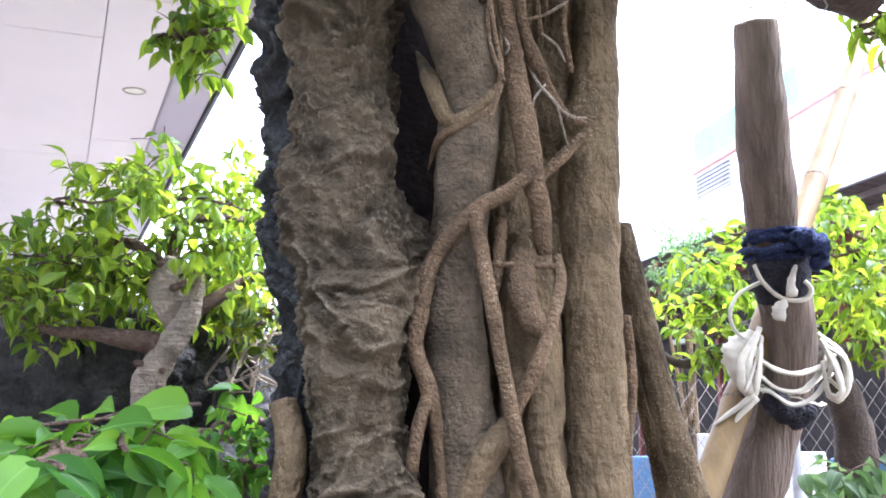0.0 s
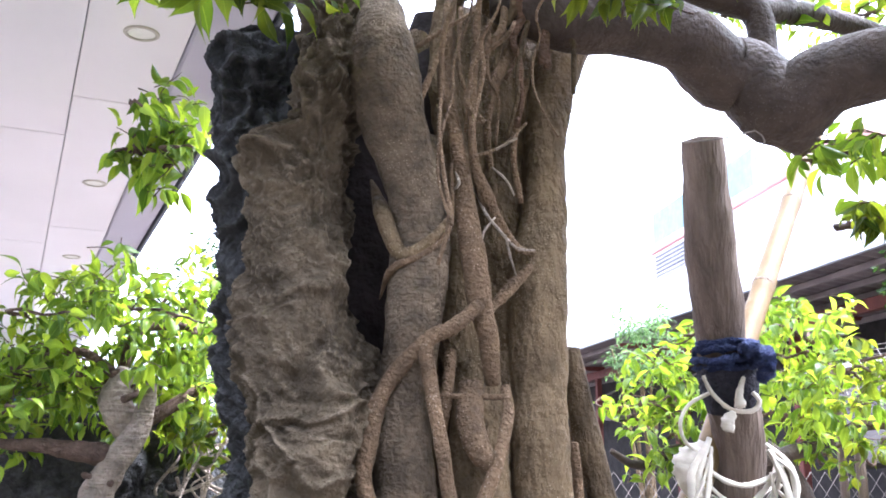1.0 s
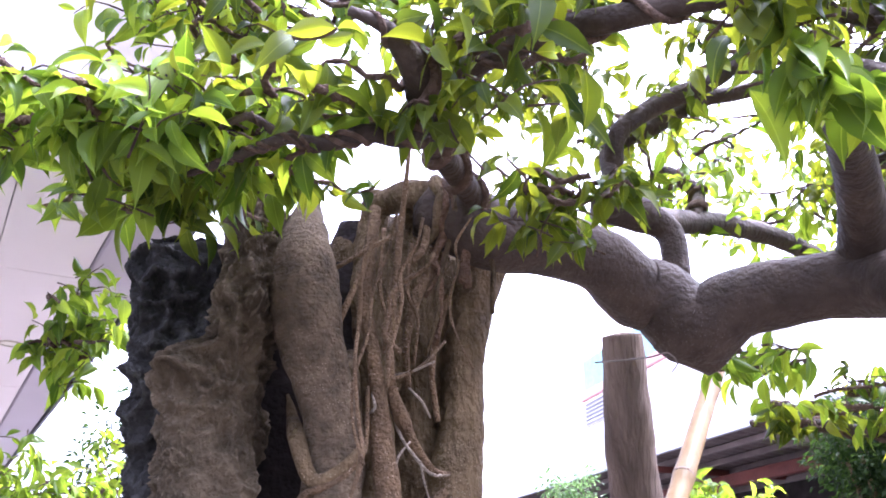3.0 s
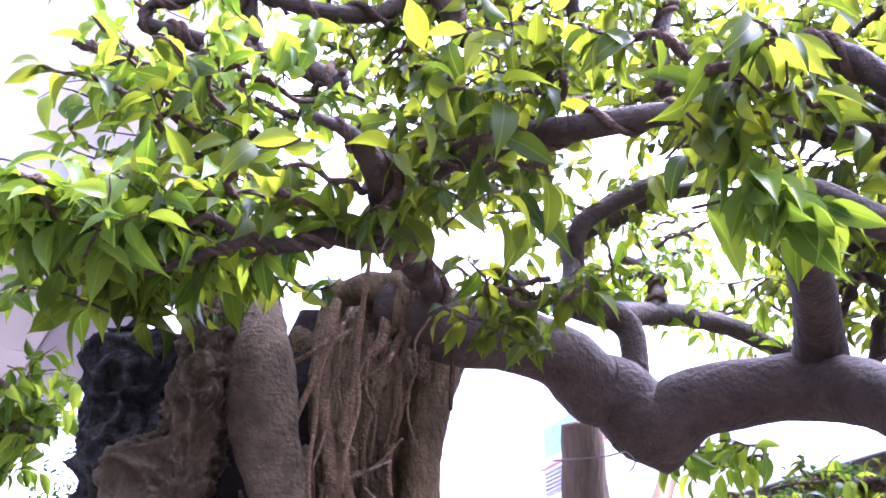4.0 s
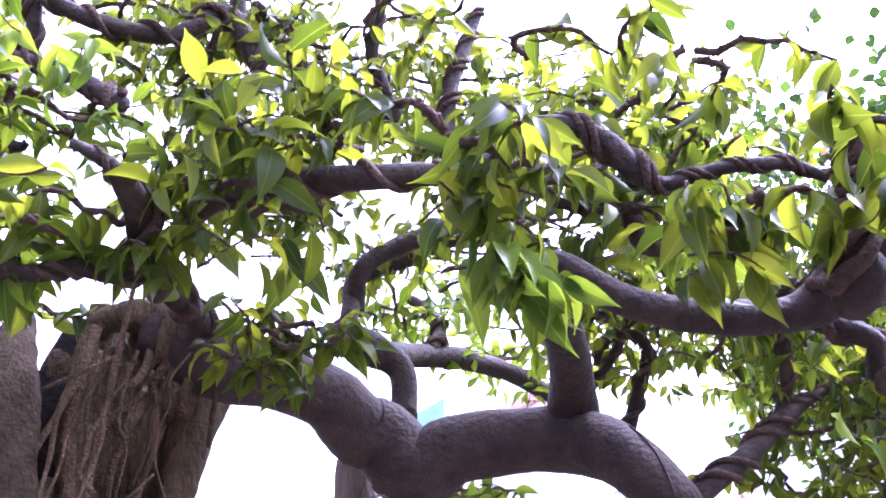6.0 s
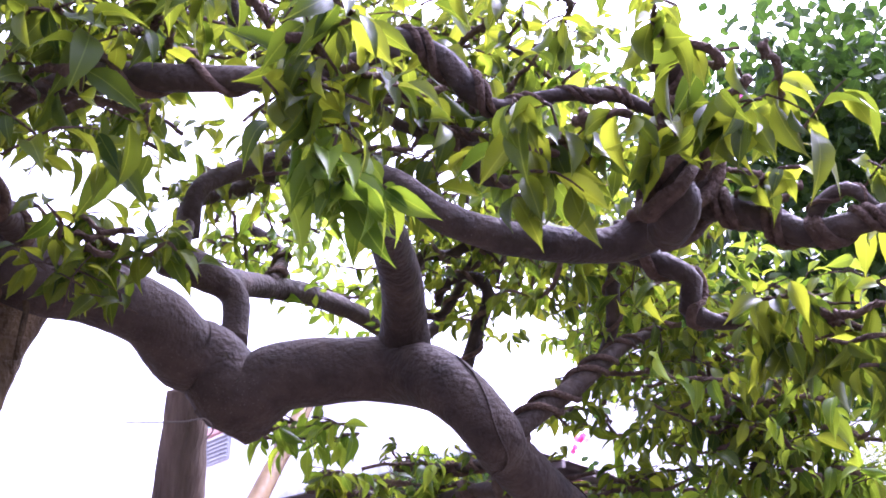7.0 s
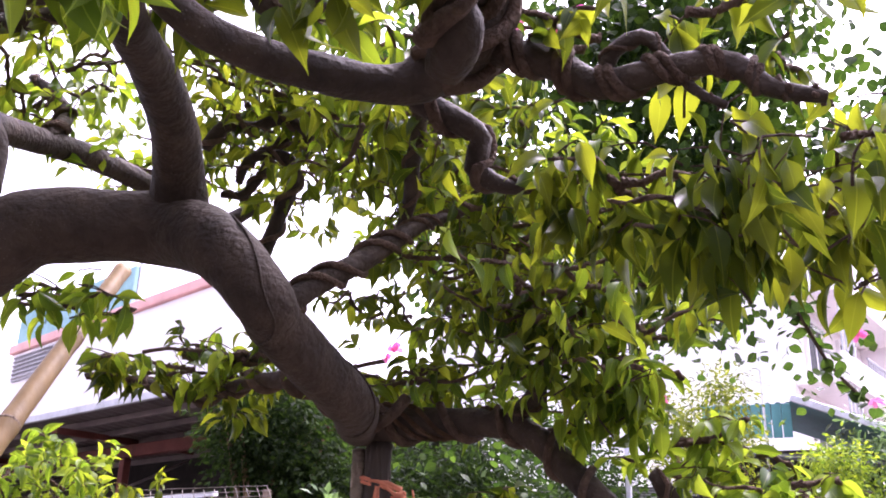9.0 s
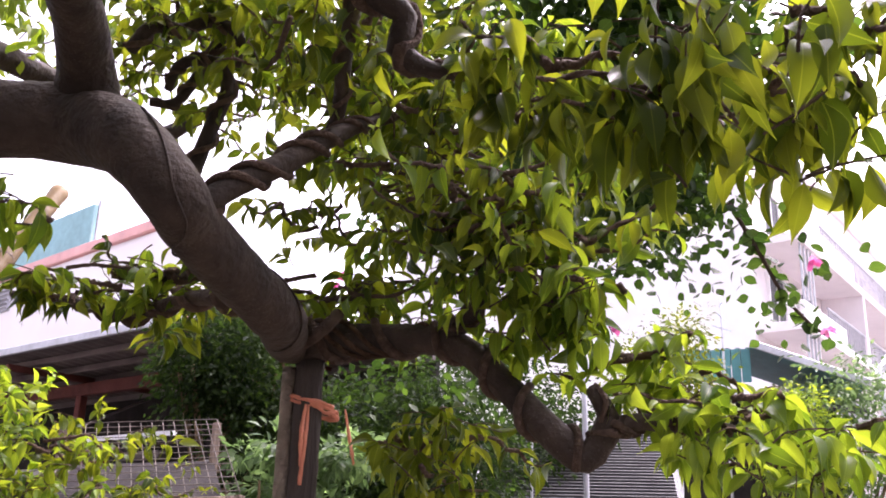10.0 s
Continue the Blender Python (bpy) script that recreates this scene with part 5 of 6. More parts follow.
pad((0.72, 0.851, 2.596), (0.187, 0.073, -13), 0.2, 60, 0.068, 0.5, 0, LEAF)
# behind
pad((0.812, 1.783, 2.685), (0.216, 0.118, -29), 0.2, 45, 0.053, 0.7, 0, LEAF_BRIGHT)
pad((1.335, 1.683, 2.65), (0.288, 0.11, -29), 0.3, 110, 0.051, 0.5, 0, LEAF)
pad((1.274, 1.579, 2.623), (0.17, 0.105, -33), 0.3, 69, 0.053, 0.6, 0, LEAF)
pad((1.213, 1.543, 2.578), (0.25, 0.155, -38), 0.3, 103, 0.053, 0.6, 0, LEAF)
pad((1.38, 1.178, 2.499), (0.253, 0.132, -41), 0.3, 195, 0.056, 0.8, 0, LEAF)
# lower right mass
pad((1.458, 0.995, 2.114), (0.188, 0.148, -41), 0.2, 149, 0.055, 0.8, 30, LEAF)
pad((1.447, 0.959, 2.057), (0.156, 0.112, -41), 0.16, 108, 0.055, 0.9, 10, LEAF_BRIGHT)
pad((1.517, 0.918, 2.01), (0.112, 0.086, -41), 0.12, 170, 0.055, 0.9, 30, LEAF_BRIGHT)
pad((1.449, 1.381, 2.199), (0.182, 0.139, -41), 0.2, 69, 0.051, 0.6, 0, LEAF)
pad((1.633, 0.696, 1.81), (0.186, 0.093, -41), 0.15, 190, 0.056, 0.7, 30, LEAF_BRIGHT)
pad((1.597, 0.825, 1.906), (0.125, 0.067, -41), 0.12, 69, 0.056, 0.8, 10, LEAF_BRIGHT)
pad((1.516, 1.212, 1.805), (0.134, 0.091, -41), 0.15, 130, 0.053, 0.8, 0, LEAF)
pad((1.446, 1.298, 2.073), (0.152, 0.046, -41), 0.1, 57, 0.051, 0.6, 0, LEAF)
pad((1.211, 1.815, 2.144), (0.192, 0.064, -41), 0.15, 50, 0.062, 0.9, 0, LEAF_BRIGHT)
pad((1.042, 1.958, 2.149), (0.099, 0.076, -41), 0.08, 20, 0.07, 0.8, 0, LEAF)
# sprig beside the rock
pad((-0.446, 1.679, 2.21), (0.107, 0.123, -2), 0.1, 97, 0.053, 0.6, 10, LEAF_BRIGHT)
pad((-0.444, 1.714, 2.185), (0.102, 0.086, 0), 0.1, 46, 0.053, 0.6, 0, LEAF_BRIGHT)
# between and behind the limbs
pad((1.134, 1.579, 2.645), (0.244, 0.139, -40), 0.2, 138, 0.053, 0.6, 0, LEAF)
pad((1.205, 1.266, 2.6), (0.167, 0.089, -40), 0.2, 114, 0.055, 0.7, 0, LEAF_BRIGHT)
pad((1.077, 1.853, 2.597), (0.188, 0.1, -40), 0.2, 92, 0.051, 0.6, 0, LEAF_BRIGHT)
pad((0.676, 0.835, 2.421), (0.142, 0.104, -33), 0.12, 70, 0.064, 0.8, 10, LEAF)
pad((0.908, 0.932, 2.572), (0.313, 0.116, -33), 0.2, 140, 0.056, 0.6, 0, LEAF)
pad((0.69, 1.156, 2.66), (0.181, 0.086, -33), 0.2, 126, 0.056, 0.5, 0, LEAF)
pad((0.331, 1.179, 2.561), (0.083, 0.05, -33), 0.15, 34, 0.060, 0.5, 0, LEAF)
pad((1.363, 1.122, 2.27), (0.271, 0.167, -33), 0.25, 172, 0.053, 0.7, 0, LEAF)
pad((1.415, 1.8, 2.66), (0.329, 0.13, -33), 0.3, 110, 0.049, 0.6, 0, LEAF)
pad((1.387, 0.822, 2.194), (0.188, 0.134, -33), 0.2, 46, 0.058, 1.0, 0, LEAF_BRIGHT)
pad((1.27, 1.826, 2.152), (0.262, 0.098, -33), 0.2, 126, 0.051, 0.6, 0, LEAF)
pad((1.361, 1.094, 2.273), (0.167, 0.128, -38), 0.2, 103, 0.055, 0.7, 0, LEAF)
pad((1.399, 1.292, 2.082), (0.219, 0.089, -38), 0.15, 69, 0.053, 0.6, 0, LEAF_BRIGHT)
pad((1.38, 0.952, 2.113), (0.152, 0.107, -38), 0.15, 92, 0.055, 0.9, 0, LEAF)
pad((0.788, 1.716, 2.638), (0.17, 0.17, -38), 0.2, 126, 0.053, 0.6, 0, LEAF_BRIGHT)
pad((1.17, 1.111, 2.412), (0.143, 0.095, -38), 0.2, 103, 0.058, 0.8, 0, LEAF)
pad((0.541, 1.409, 3.006), (0.238, 0.095, -13), 0.25, 114, 0.055, 0.5, 0, LEAF)
pad((0.865, 0.885, 2.468), (0.106, 0.122, -13), 0.15, 45, 0.068, 0.6, 0, LEAF_BRIGHT)
pad((1.68, 1.72, 2.522), (0.165, 0.2, -13), 0.2, 90, 0.051, 0.7, 0, LEAF_BRIGHT)
pad((0.516, 1.498, 2.632), (0.238, 0.113, -13), 0.2, 161, 0.053, 0.5, 0, LEAF)
pad((-0.043, 1.089, 2.557), (0.175, 0.083, -13), 0.2, 126, 0.058, 0.5, 0, LEAF_BRIGHT)
# fine-leaved sprays far back in the crown
pad((0.714, 1.379, 2.928), (0.358, 0.107, -20), 0.22, 330, 0.05, 0.6, 0, LEAF)
pad((1.036, 1.161, 2.825), (0.340, 0.113, -34), 0.22, 330, 0.05, 0.6, 0, LEAF)
pad((0.333, 1.311, 2.804), (0.236, 0.161, -11), 0.22, 330, 0.05, 0.6, 0, LEAF)
pad((0.094, 1.443, 2.998), (0.215, 0.143, -1), 0.22, 200, 0.05, 0.6, 0, LEAF)
pad((0.871, 1.221, 2.823), (0.283, 0.113, -31), 0.22, 280, 0.05, 0.6, 0, LEAF)
pad((1.443, 1.106, 2.411), (0.283, 0.170, -46), 0.22, 280, 0.05, 0.6, 0, LEAF_BRIGHT)
pad((1.37, 1.305, 2.439), (0.203, 0.131, -40), 0.22, 180, 0.048, 0.6, 0, LEAF_BRIGHT)
pad((0.257, 1.406, 2.666), (0.161, 0.139, -3), 0.22, 200, 0.052, 0.6, 0, LEAF)
pad((1.195, 1.545, 2.674), (0.325, 0.088, -28), 0.22, 200, 0.048, 0.6, 0, LEAF_BRIGHT)
pad((1.454, 1.249, 2.438), (0.161, 0.129, -38), 0.22, 180, 0.05, 0.6, 0, LEAF)

# ---- the smaller trained tree by the building ----
left_tree = thing("small_bonsai_tree", "small trained fig tree with a pale stump on rocks", "tree", (0, 0, 0))
LT = [(-0.596, 1.938, 1.407, 0.0362), (-0.594, 1.926, 1.485, 0.0328), (-0.589, 1.919, 1.53, 0.0340), (-0.569, 1.912, 1.575, 0.0294), (-0.537, 1.904, 1.622, 0.0272), (-0.51, 1.897, 1.666, 0.0215), (-0.497, 1.891, 1.709, 0.0170), (-0.489, 1.884, 1.748, 0.0102)]
part("trunk", tube(LT, 20, 0.008, 0.16, 26), PALE_BARK, left_tree)
part("stump", tube([(-0.532, 1.933, 1.633, 0.0230), (-0.549, 1.906, 1.676, 0.0285), (-0.557, 1.89, 1.714, 0.0317), (-0.55, 1.884, 1.754, 0.0261), (-0.546, 1.879, 1.782, 0.0113)], 20, 0.008, 0.2, 26), PALE_BARK, left_tree, "pale cut stump")
part("winding_root", wound([(-0.557, 1.888, 1.726, 0.0328), (-0.55, 1.884, 1.754, 0.0272), (-0.546, 1.879, 1.782, 0.0136)], 0.25, 0.8, 1, 3), TWIG, left_tree)
part("winding_root", wound([(-0.59, 1.919, 1.53, 0.0340), (-0.584, 1.915, 1.552, 0.0328), (-0.575, 1.913, 1.569, 0.0306)], 0.2, 0.6, 1, 4), TWIG, left_tree)
for k in range(12):
    rr = random.Random(900 + k)
    a, e = Vector((-0.464, 2.012, 1.579)), Vector((-0.372, 2.063, 1.58))
    p = a.lerp(e, rr.random()) + Vector((0, rr.uniform(-0.05, 0.05), rr.uniform(-0.05, 0.08)))
    rows = [(*p, 0.004)]
    for _ in range(4):
        p = p + Vector((rr.gauss(0, 0.04), rr.gauss(0, 0.02), rr.gauss(-0.02, 0.035)))
        rows.append((*p, rr.uniform(0.002, 0.004)))
    part("bare_root", tube(rows, 7, 0.01, 0.15, 50), PALE_BARK, left_tree)
part("limb", tube([(-0.571, 1.907, 1.608, 0.0227), (-0.632, 1.884, 1.62, 0.0202), (-0.692, 1.863, 1.628, 0.0144), (-0.761, 1.842, 1.632, 0.0088), (-0.816, 1.838, 1.659, 0.0055)], 12, 0.012, 0.3, 30), TWIG, left_tree)
part("limb", tube([(-0.531, 1.918, 1.666, 0.0183), (-0.47, 1.942, 1.703, 0.0151), (-0.422, 1.986, 1.743, 0.0119), (-0.374, 1.983, 1.767, 0.0072)], 12, 0.012, 0.12, 30), TWIG, left_tree)
part("limb", tube([(-0.548, 1.882, 1.765, 0.0113), (-0.539, 1.919, 1.852, 0.0093), (-0.482, 1.965, 1.879, 0.0095), (-0.41, 1.967, 1.867, 0.0060)], 10, 0.012, 0.12, 30), TWIG, left_tree)
part("limb", tube([(-0.56, 1.882, 1.765, 0.0113), (-0.627, 1.875, 1.81, 0.0091), (-0.718, 1.876, 1.798, 0.0079), (-0.82, 1.876, 1.798, 0.0057)], 10, 0.012, 0.12, 30), TWIG, left_tree)
for k, (c, r, depth, count, single, mat) in enumerate([
    ((-0.609, 1.909, 1.91), (0.221, 0.105, 0), 0.2, 460, 50, LEAF_BRIGHT),
    ((-0.765, 1.832, 1.758), (0.165, 0.094, 0), 0.2, 320, 30, LEAF_BRIGHT),
    ((-0.47, 1.979, 1.79), (0.137, 0.155, 0), 0.2, 380, 40, LEAF_BRIGHT),
    ((-0.798, 1.846, 1.671), (0.132, 0.072, 0), 0.15, 110, 10, LEAF_BRIGHT),
    ((-0.679, 1.929, 1.783), (0.151, 0.076, 0), 0.15, 120, 10, LEAF_BRIGHT),
    ((-0.398, 1.999, 1.661), (0.066, 0.066, 0), 0.12, 90, 0, LEAF),
    ((-0.635, 2.185, 1.768), (0.249, 0.131, 0), 0.12, 260, 0, LEAF_BRIGHT),
    ((-0.864, 2.137, 1.749), (0.192, 0.096, 0), 0.12, 150, 0, LEAF),
    ((-0.454, 2.101, 1.977), (0.103, 0.103, 0), 0.12, 110, 0, LEAF_BRIGHT),
]):
    foliage(left_tree, c, (r[0], depth, r[1]), count, 0.046, 200 + k, mat, 0.5, r[2], single, 5)
for k, (x0, x1, z1, y0) in enumerate([(-1.15, -0.85, 1.72, 2.24), (-0.9, -0.62, 1.76, 2.26), (-0.52, -0.4, 1.70, 2.12), (-0.42, -0.24, 1.72, 2.25), (-0.62, -0.2, 1.42, 2.02), (-0.68, -0.48, 1.77, 2.3)]):
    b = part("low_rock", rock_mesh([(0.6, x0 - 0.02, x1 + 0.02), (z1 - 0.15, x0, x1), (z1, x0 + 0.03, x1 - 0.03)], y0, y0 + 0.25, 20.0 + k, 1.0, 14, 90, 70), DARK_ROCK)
    tagged(b, "dark weathered rock under the small tree", "rock", "rocks under the small tree")
table = thing("plant_bench", "low concrete bench that carries the rocks", "bench", (-0.6, 2.2, 0))
part("top", box(-0.8, 0.6, -0.4, 0.5, 0.5, 0.6, 0.01), CONCRETE, table)
for x in (-0.7, 0.4):
    part("pier", box(x, x + 0.15, -0.3, 0.4, 0, 0.5, 0.01), CONCRETE, table)
# added out of view; its dark colour limits light bounced onto the trunk
plinth = thing("tree_plinth", "unseen planter under the old tree, dark to cut bounced light", "planter", (0.0, 1.4, 0))
part("box", box(-0.5, 0.6, -0.35, 0.35, 0, 0.85, 0.02), BLOCK, plinth)
part("soil", box(-0.46, 0.56, -0.31, 0.31, 0.85, 0.92, 0.01), EARTH, plinth)

# ---- foreground shrubs ----
for k, (name, c, r, depth, count, size, single, mat, lab) in enumerate([
    ("front_shrub", (-0.41, 1.148, 1.412), (0.154, 0.073, 0), 0.16, 190, 0.1, 90, GLOSSY, "glossy green shrub with broad leaves"),
    ("front_shrub", (-0.338, 1.631, 1.431), (0.081, 0.095, 0), 0.12, 130, 0.052, 20, GLOSSY, "small green shrub beside the rock"),
    ("silver_shrub", (0.726, 1.744, 1.357), (0.132, 0.081, 0), 0.12, 60, 0.065, 20, LEAF_SILVER, "shrub with pale shiny leaves"),
]):
    base = (c[0], c[1], 0)
    sh = thing(name, lab, "shrub", base)
    part("stem", tube([(0, 0, 0, 0.014), (0.02, 0.01, c[2] * 0.6, 0.011), (0, 0, c[2] - r[1] * 0.3, 0.007)], 8, 0.05, 0.1), TWIG, sh)
    foliage(sh, (0, 0, c[2]), (r[0], depth, r[1]), count, size, 300 + k, mat, 0.4, r[2], single, 6)

# ---- tree behind the prop ----
right_tree = thing("rear_bonsai_tree", "bright green trained fig tree behind the wooden prop", "tree", (0, 0, 0))
part("trunk", tube([(1.272, 2.988, 1.17, 0.0692), (1.255, 2.951, 1.409, 0.0588), (1.186, 2.924, 1.58, 0.0484), (1.065, 2.907, 1.682, 0.0380), (0.944, 2.896, 1.75, 0.0242)], 14, 0.02, 0.12, 18), LIMB, right_tree)
part("limb", tube([(1.342, 2.907, 1.682, 0.0173), (1.238, 2.913, 1.648, 0.0242), (1.028, 2.817, 1.61, 0.0200), (0.845, 2.812, 1.643, 0.0234), (0.711, 2.819, 1.602, 0.0150), (0.628, 2.812, 1.643, 0.0083)], 10, 0.02, 0.12, 18), LIMB, right_tree)
for k, (c, r, depth, count, single) in enumerate([
    ((0.795, 2.797, 1.742), (0.217, 0.192, 0), 0.25, 330, 40),
    ((1.238, 2.861, 1.972), (0.225, 0.19, 0), 0.3, 330, 40),
    ((1.29, 2.896, 1.75), (0.277, 0.138, 0), 0.3, 260, 10),
    ((0.943, 2.919, 1.928), (0.158, 0.158, 0), 0.25, 150, 10),
    ((1.584, 2.896, 1.75), (0.363, 0.285, 0), 0.3, 420, 0),
    ((1.449, 3.16, 1.905), (0.215, 0.161, -41), 0.3, 200, 20),
]):
    # last two pads take the darker leaf in place of shade
    foliage(right_tree, c, (r[0], depth, r[1]), count, 0.06, 400 + k, LEAF_BRIGHT if k < 4 else LEAF, 0.4, r[2], single, 6)

# ---- props ----
prop = thing("timber_prop", "rough weathered timber post that props the limb", "post", (0, 0, 0))
part("shaft", tube([(0.644, 2.17, 1.188, 0.0623), (0.702, 2.15, 1.348, 0.0626), (0.758, 2.14, 1.521, 0.0607), (0.774, 2.12, 1.633, 0.0579), (0.751, 2.1, 1.757, 0.0566), (0.732, 2.08, 1.882, 0.0579), (0.713, 2.045, 2.07, 0.0575), (0.702, 2.02, 2.229, 0.0527), (0.691, 2, 2.326, 0.0465)], 40, 0.008, 0.12, 8), TIMBER, prop)
foot = Vector((0.644, 2.17, 1.188))
part("foot", tube([(*foot, 0.064), (foot.x - 0.06, foot.y + 0.02, foot.z * 0.5, 0.062), (foot.x - 0.1, foot.y + 0.03, 0, 0.065)], 22, 0.03, 0.07, 16), TIMBER, prop)
cane = thing("bamboo_pole", "pale yellow bamboo pole tied to the prop", "bamboo pole", (0, 0, 0))
BA, BB = Vector((0.519, 1.94, 1.306)), Vector((1.172, 2.624, 2.4))


def bamboo(a, b, r):
    rows, n = [], 7
    for i in range(n * 8 + 1):
        t = i / (n * 8)
        p = a.lerp(b, t)
        node = 1.09 if i % 8 == 0 else 0.985 if i % 8 in (1, 7) else 1.0
        rows.append((*p, r * node * (1 - 0.28 * t)))
    return tube(rows, 16, 0.02, 0.01)


lower = BA + (BA - BB).normalized() * 0.9
part("culm", bamboo(lower, BB + (BB - BA).normalized() * 0.32, 0.036), BAMBOO, cane)
culm_axis = (BB - BA).normalized()
for k in range(5):
    q = lower.lerp(BB + culm_axis * 0.32, (k + 2) / 7)
    rr = 0.036 * (1 - 0.28 * (k + 2) / 7) * 1.06
    part("node", tube([(*(q - culm_axis * 0.007), rr * 0.98), (*q, rr * 1.05), (*(q + culm_axis * 0.007), rr * 0.98)], 20, 0.003, 0.03), TIMBER, cane, "brown bamboo node")
rag = thing("rag_tie", "knotted dark blue rag wrapped round the prop", "rag", (0, 0, 0))


def wrap(centre, r, turns, height, thick, seed, lump=0.35, seg=9, flat=0.5):
    """Cloth or twine wound round a post."""
    rnd = random.Random(seed)
    pts = []
    n = int(turns * 18)
    ph = rnd.uniform(0, 6.3)
    for i in range(n + 1):
        w = ph + 2 * math.pi * i / 18
        rr = r * (1 + 0.10 * rnd.random())
        pts.append((centre[0] + rr * math.cos(w), centre[1] + rr * math.sin(w), centre[2] + height * (i / n - 0.5) + 0.012 * math.sin(w + ph) + rnd.gauss(0, 0.002), thick * rnd.uniform(0.75, 1.25)))
    return tube(pts, seg, 0.01, lump, 70, seed, flat)


RC = Vector((0.749, 2.09, 1.832))
for k in range(3):
    part("fold", wrap((RC.x, RC.y, RC.z - 0.012 * k + 0.012), 0.06 + 0.005 * (k % 2), 1.4, 0.02, 0.013, 30 + k, 0.8, 10, 0.7), RAG, rag)
part("knot", tube([(0.751, 2, 1.849, 0.0194), (0.783, 1.99, 1.831, 0.0313), (0.802, 1.99, 1.804, 0.0288), (0.789, 2, 1.772, 0.0169)], 16, 0.005, 0.8, 70, 3.0, 0.7), RAG, rag)
part("sleeve", tube([(0.746, 2.09, 1.822, 0.0654), (0.748, 2.09, 1.781, 0.0679), (0.754, 2.095, 1.744, 0.0629), (0.759, 2.1, 1.724, 0.0579)], 26, 0.006, 0.1, 40), DARK_CLOTH, rag, "dark cloth hanging under the knot")
twine = thing("twine_tie", "pale plastic twine wound round prop and bamboo", "twine", (0, 0, 0))
TCN = Vector((0.766, 2.12, 1.564))


def strand(name, centre, rx, ry, tilt, thick, seed, sag=0.0, flat=0.4, lean=0.0):
    """One loose turn of twine round a post: an uneven, sagging ellipse."""
    rnd = random.Random(seed)
    pts = []
    for i in range(25):
        w = 2 * math.pi * i / 24
        k = 1 + 0.06 * math.sin(3 * w + seed)
        pts.append((centre[0] + rx * k * math.cos(w), centre[1] + ry * k * math.sin(w), centre[2] + tilt * math.cos(w) + lean * math.sin(w) - sag * max(0, -math.sin(w)) ** 2 + rnd.gauss(0, 0.002), thick * rnd.uniform(0.8, 1.2)))
    return part(name, tube(pts, 8, 0.012, 0.3, 80, seed, flat), PLASTIC, twine)


strand("loop", (TCN.x, TCN.y, TCN.z - 0.03), 0.066, 0.064, 0.02, 0.005, 1, 0.02)
strand("loop", (TCN.x, TCN.y, TCN.z - 0.055), 0.068, 0.066, -0.02, 0.005, 2, 0.01)


def ribbon(*rows):
    """One loose length of flat twine."""
    return part("loose_loop", tube(rows, 8, 0.008, 0.3, 70, rows[0][0] * 30, 0.5), PLASTIC, twine)


ribbon((0.645, 2.04, 1.58, 0.0061), (0.673, 2.03, 1.549, 0.0072), (0.71, 2.02, 1.52, 0.0072), (0.758, 2.02, 1.52, 0.0072), (0.81, 2.04, 1.562, 0.0072), (0.844, 2.07, 1.617, 0.0061))
ribbon((0.666, 2.05, 1.628, 0.0061), (0.681, 2.03, 1.579, 0.0072), (0.736, 2.02, 1.553, 0.0083), (0.8, 2.03, 1.567, 0.0072), (0.848, 2.06, 1.599, 0.0061))
ribbon((0.644, 2.03, 1.52, 0.0060), (0.686, 2.02, 1.517, 0.0072), (0.728, 2.01, 1.489, 0.0071), (0.78, 2.02, 1.503, 0.0072), (0.83, 2.04, 1.556, 0.0060))
ribbon((0.685, 2.05, 1.653, 0.0061), (0.646, 2.01, 1.59, 0.0095), (0.635, 2, 1.529, 0.0106), (0.651, 2, 1.511, 0.0083), (0.666, 2.01, 1.567, 0.0095), (0.684, 2.04, 1.634, 0.0061))
ribbon((0.672, 2.03, 1.639, 0.0061), (0.626, 2, 1.578, 0.0083), (0.624, 1.99, 1.519, 0.0094), (0.648, 2, 1.555, 0.0071), (0.677, 2.03, 1.615, 0.0060))
ribbon((0.814, 2.06, 1.641, 0.0061), (0.844, 2.02, 1.597, 0.0108), (0.852, 2.01, 1.537, 0.0119), (0.826, 2.01, 1.498, 0.0094), (0.808, 2.02, 1.52, 0.0083), (0.825, 2.03, 1.579, 0.0084), (0.812, 2.05, 1.628, 0.0061))
ribbon((0.814, 2.04, 1.628, 0.0061), (0.824, 2, 1.566, 0.0107), (0.828, 1.99, 1.514, 0.0094), (0.808, 2, 1.508, 0.0083), (0.803, 2.02, 1.579, 0.0072))
ribbon((0.815, 2.03, 1.615, 0.0060), (0.846, 2, 1.578, 0.0083), (0.84, 2, 1.519, 0.0106), (0.814, 2.02, 1.543, 0.0072))
part("crumpled_sheet", tube([(0.672, 2.06, 1.641, 0.0123), (0.637, 2.03, 1.613, 0.0265), (0.625, 2.02, 1.579, 0.0288), (0.635, 2.02, 1.541, 0.0215), (0.65, 2.02, 1.508, 0.0095)], 16, 0.004, 0.5, 60, 2.0, 0.45), PLASTIC, twine, "crumpled cream plastic sheet")
part("neck_band", tube([(0.673, 2.03, 1.786, 0.0049), (0.69, 2.03, 1.749, 0.0049), (0.73, 2.03, 1.714, 0.0049), (0.779, 2.03, 1.712, 0.0055), (0.794, 2.03, 1.734, 0.0055), (0.78, 2.03, 1.751, 0.0049)], 8, 0.008, 0.3, 60), PLASTIC, twine)
part("knot", tube([(0.755, 2.01, 1.783, 0.0048), (0.743, 2.01, 1.746, 0.0096), (0.744, 2.01, 1.716, 0.0108)], 8, 0.006, 0.5, 60), PLASTIC, twine)
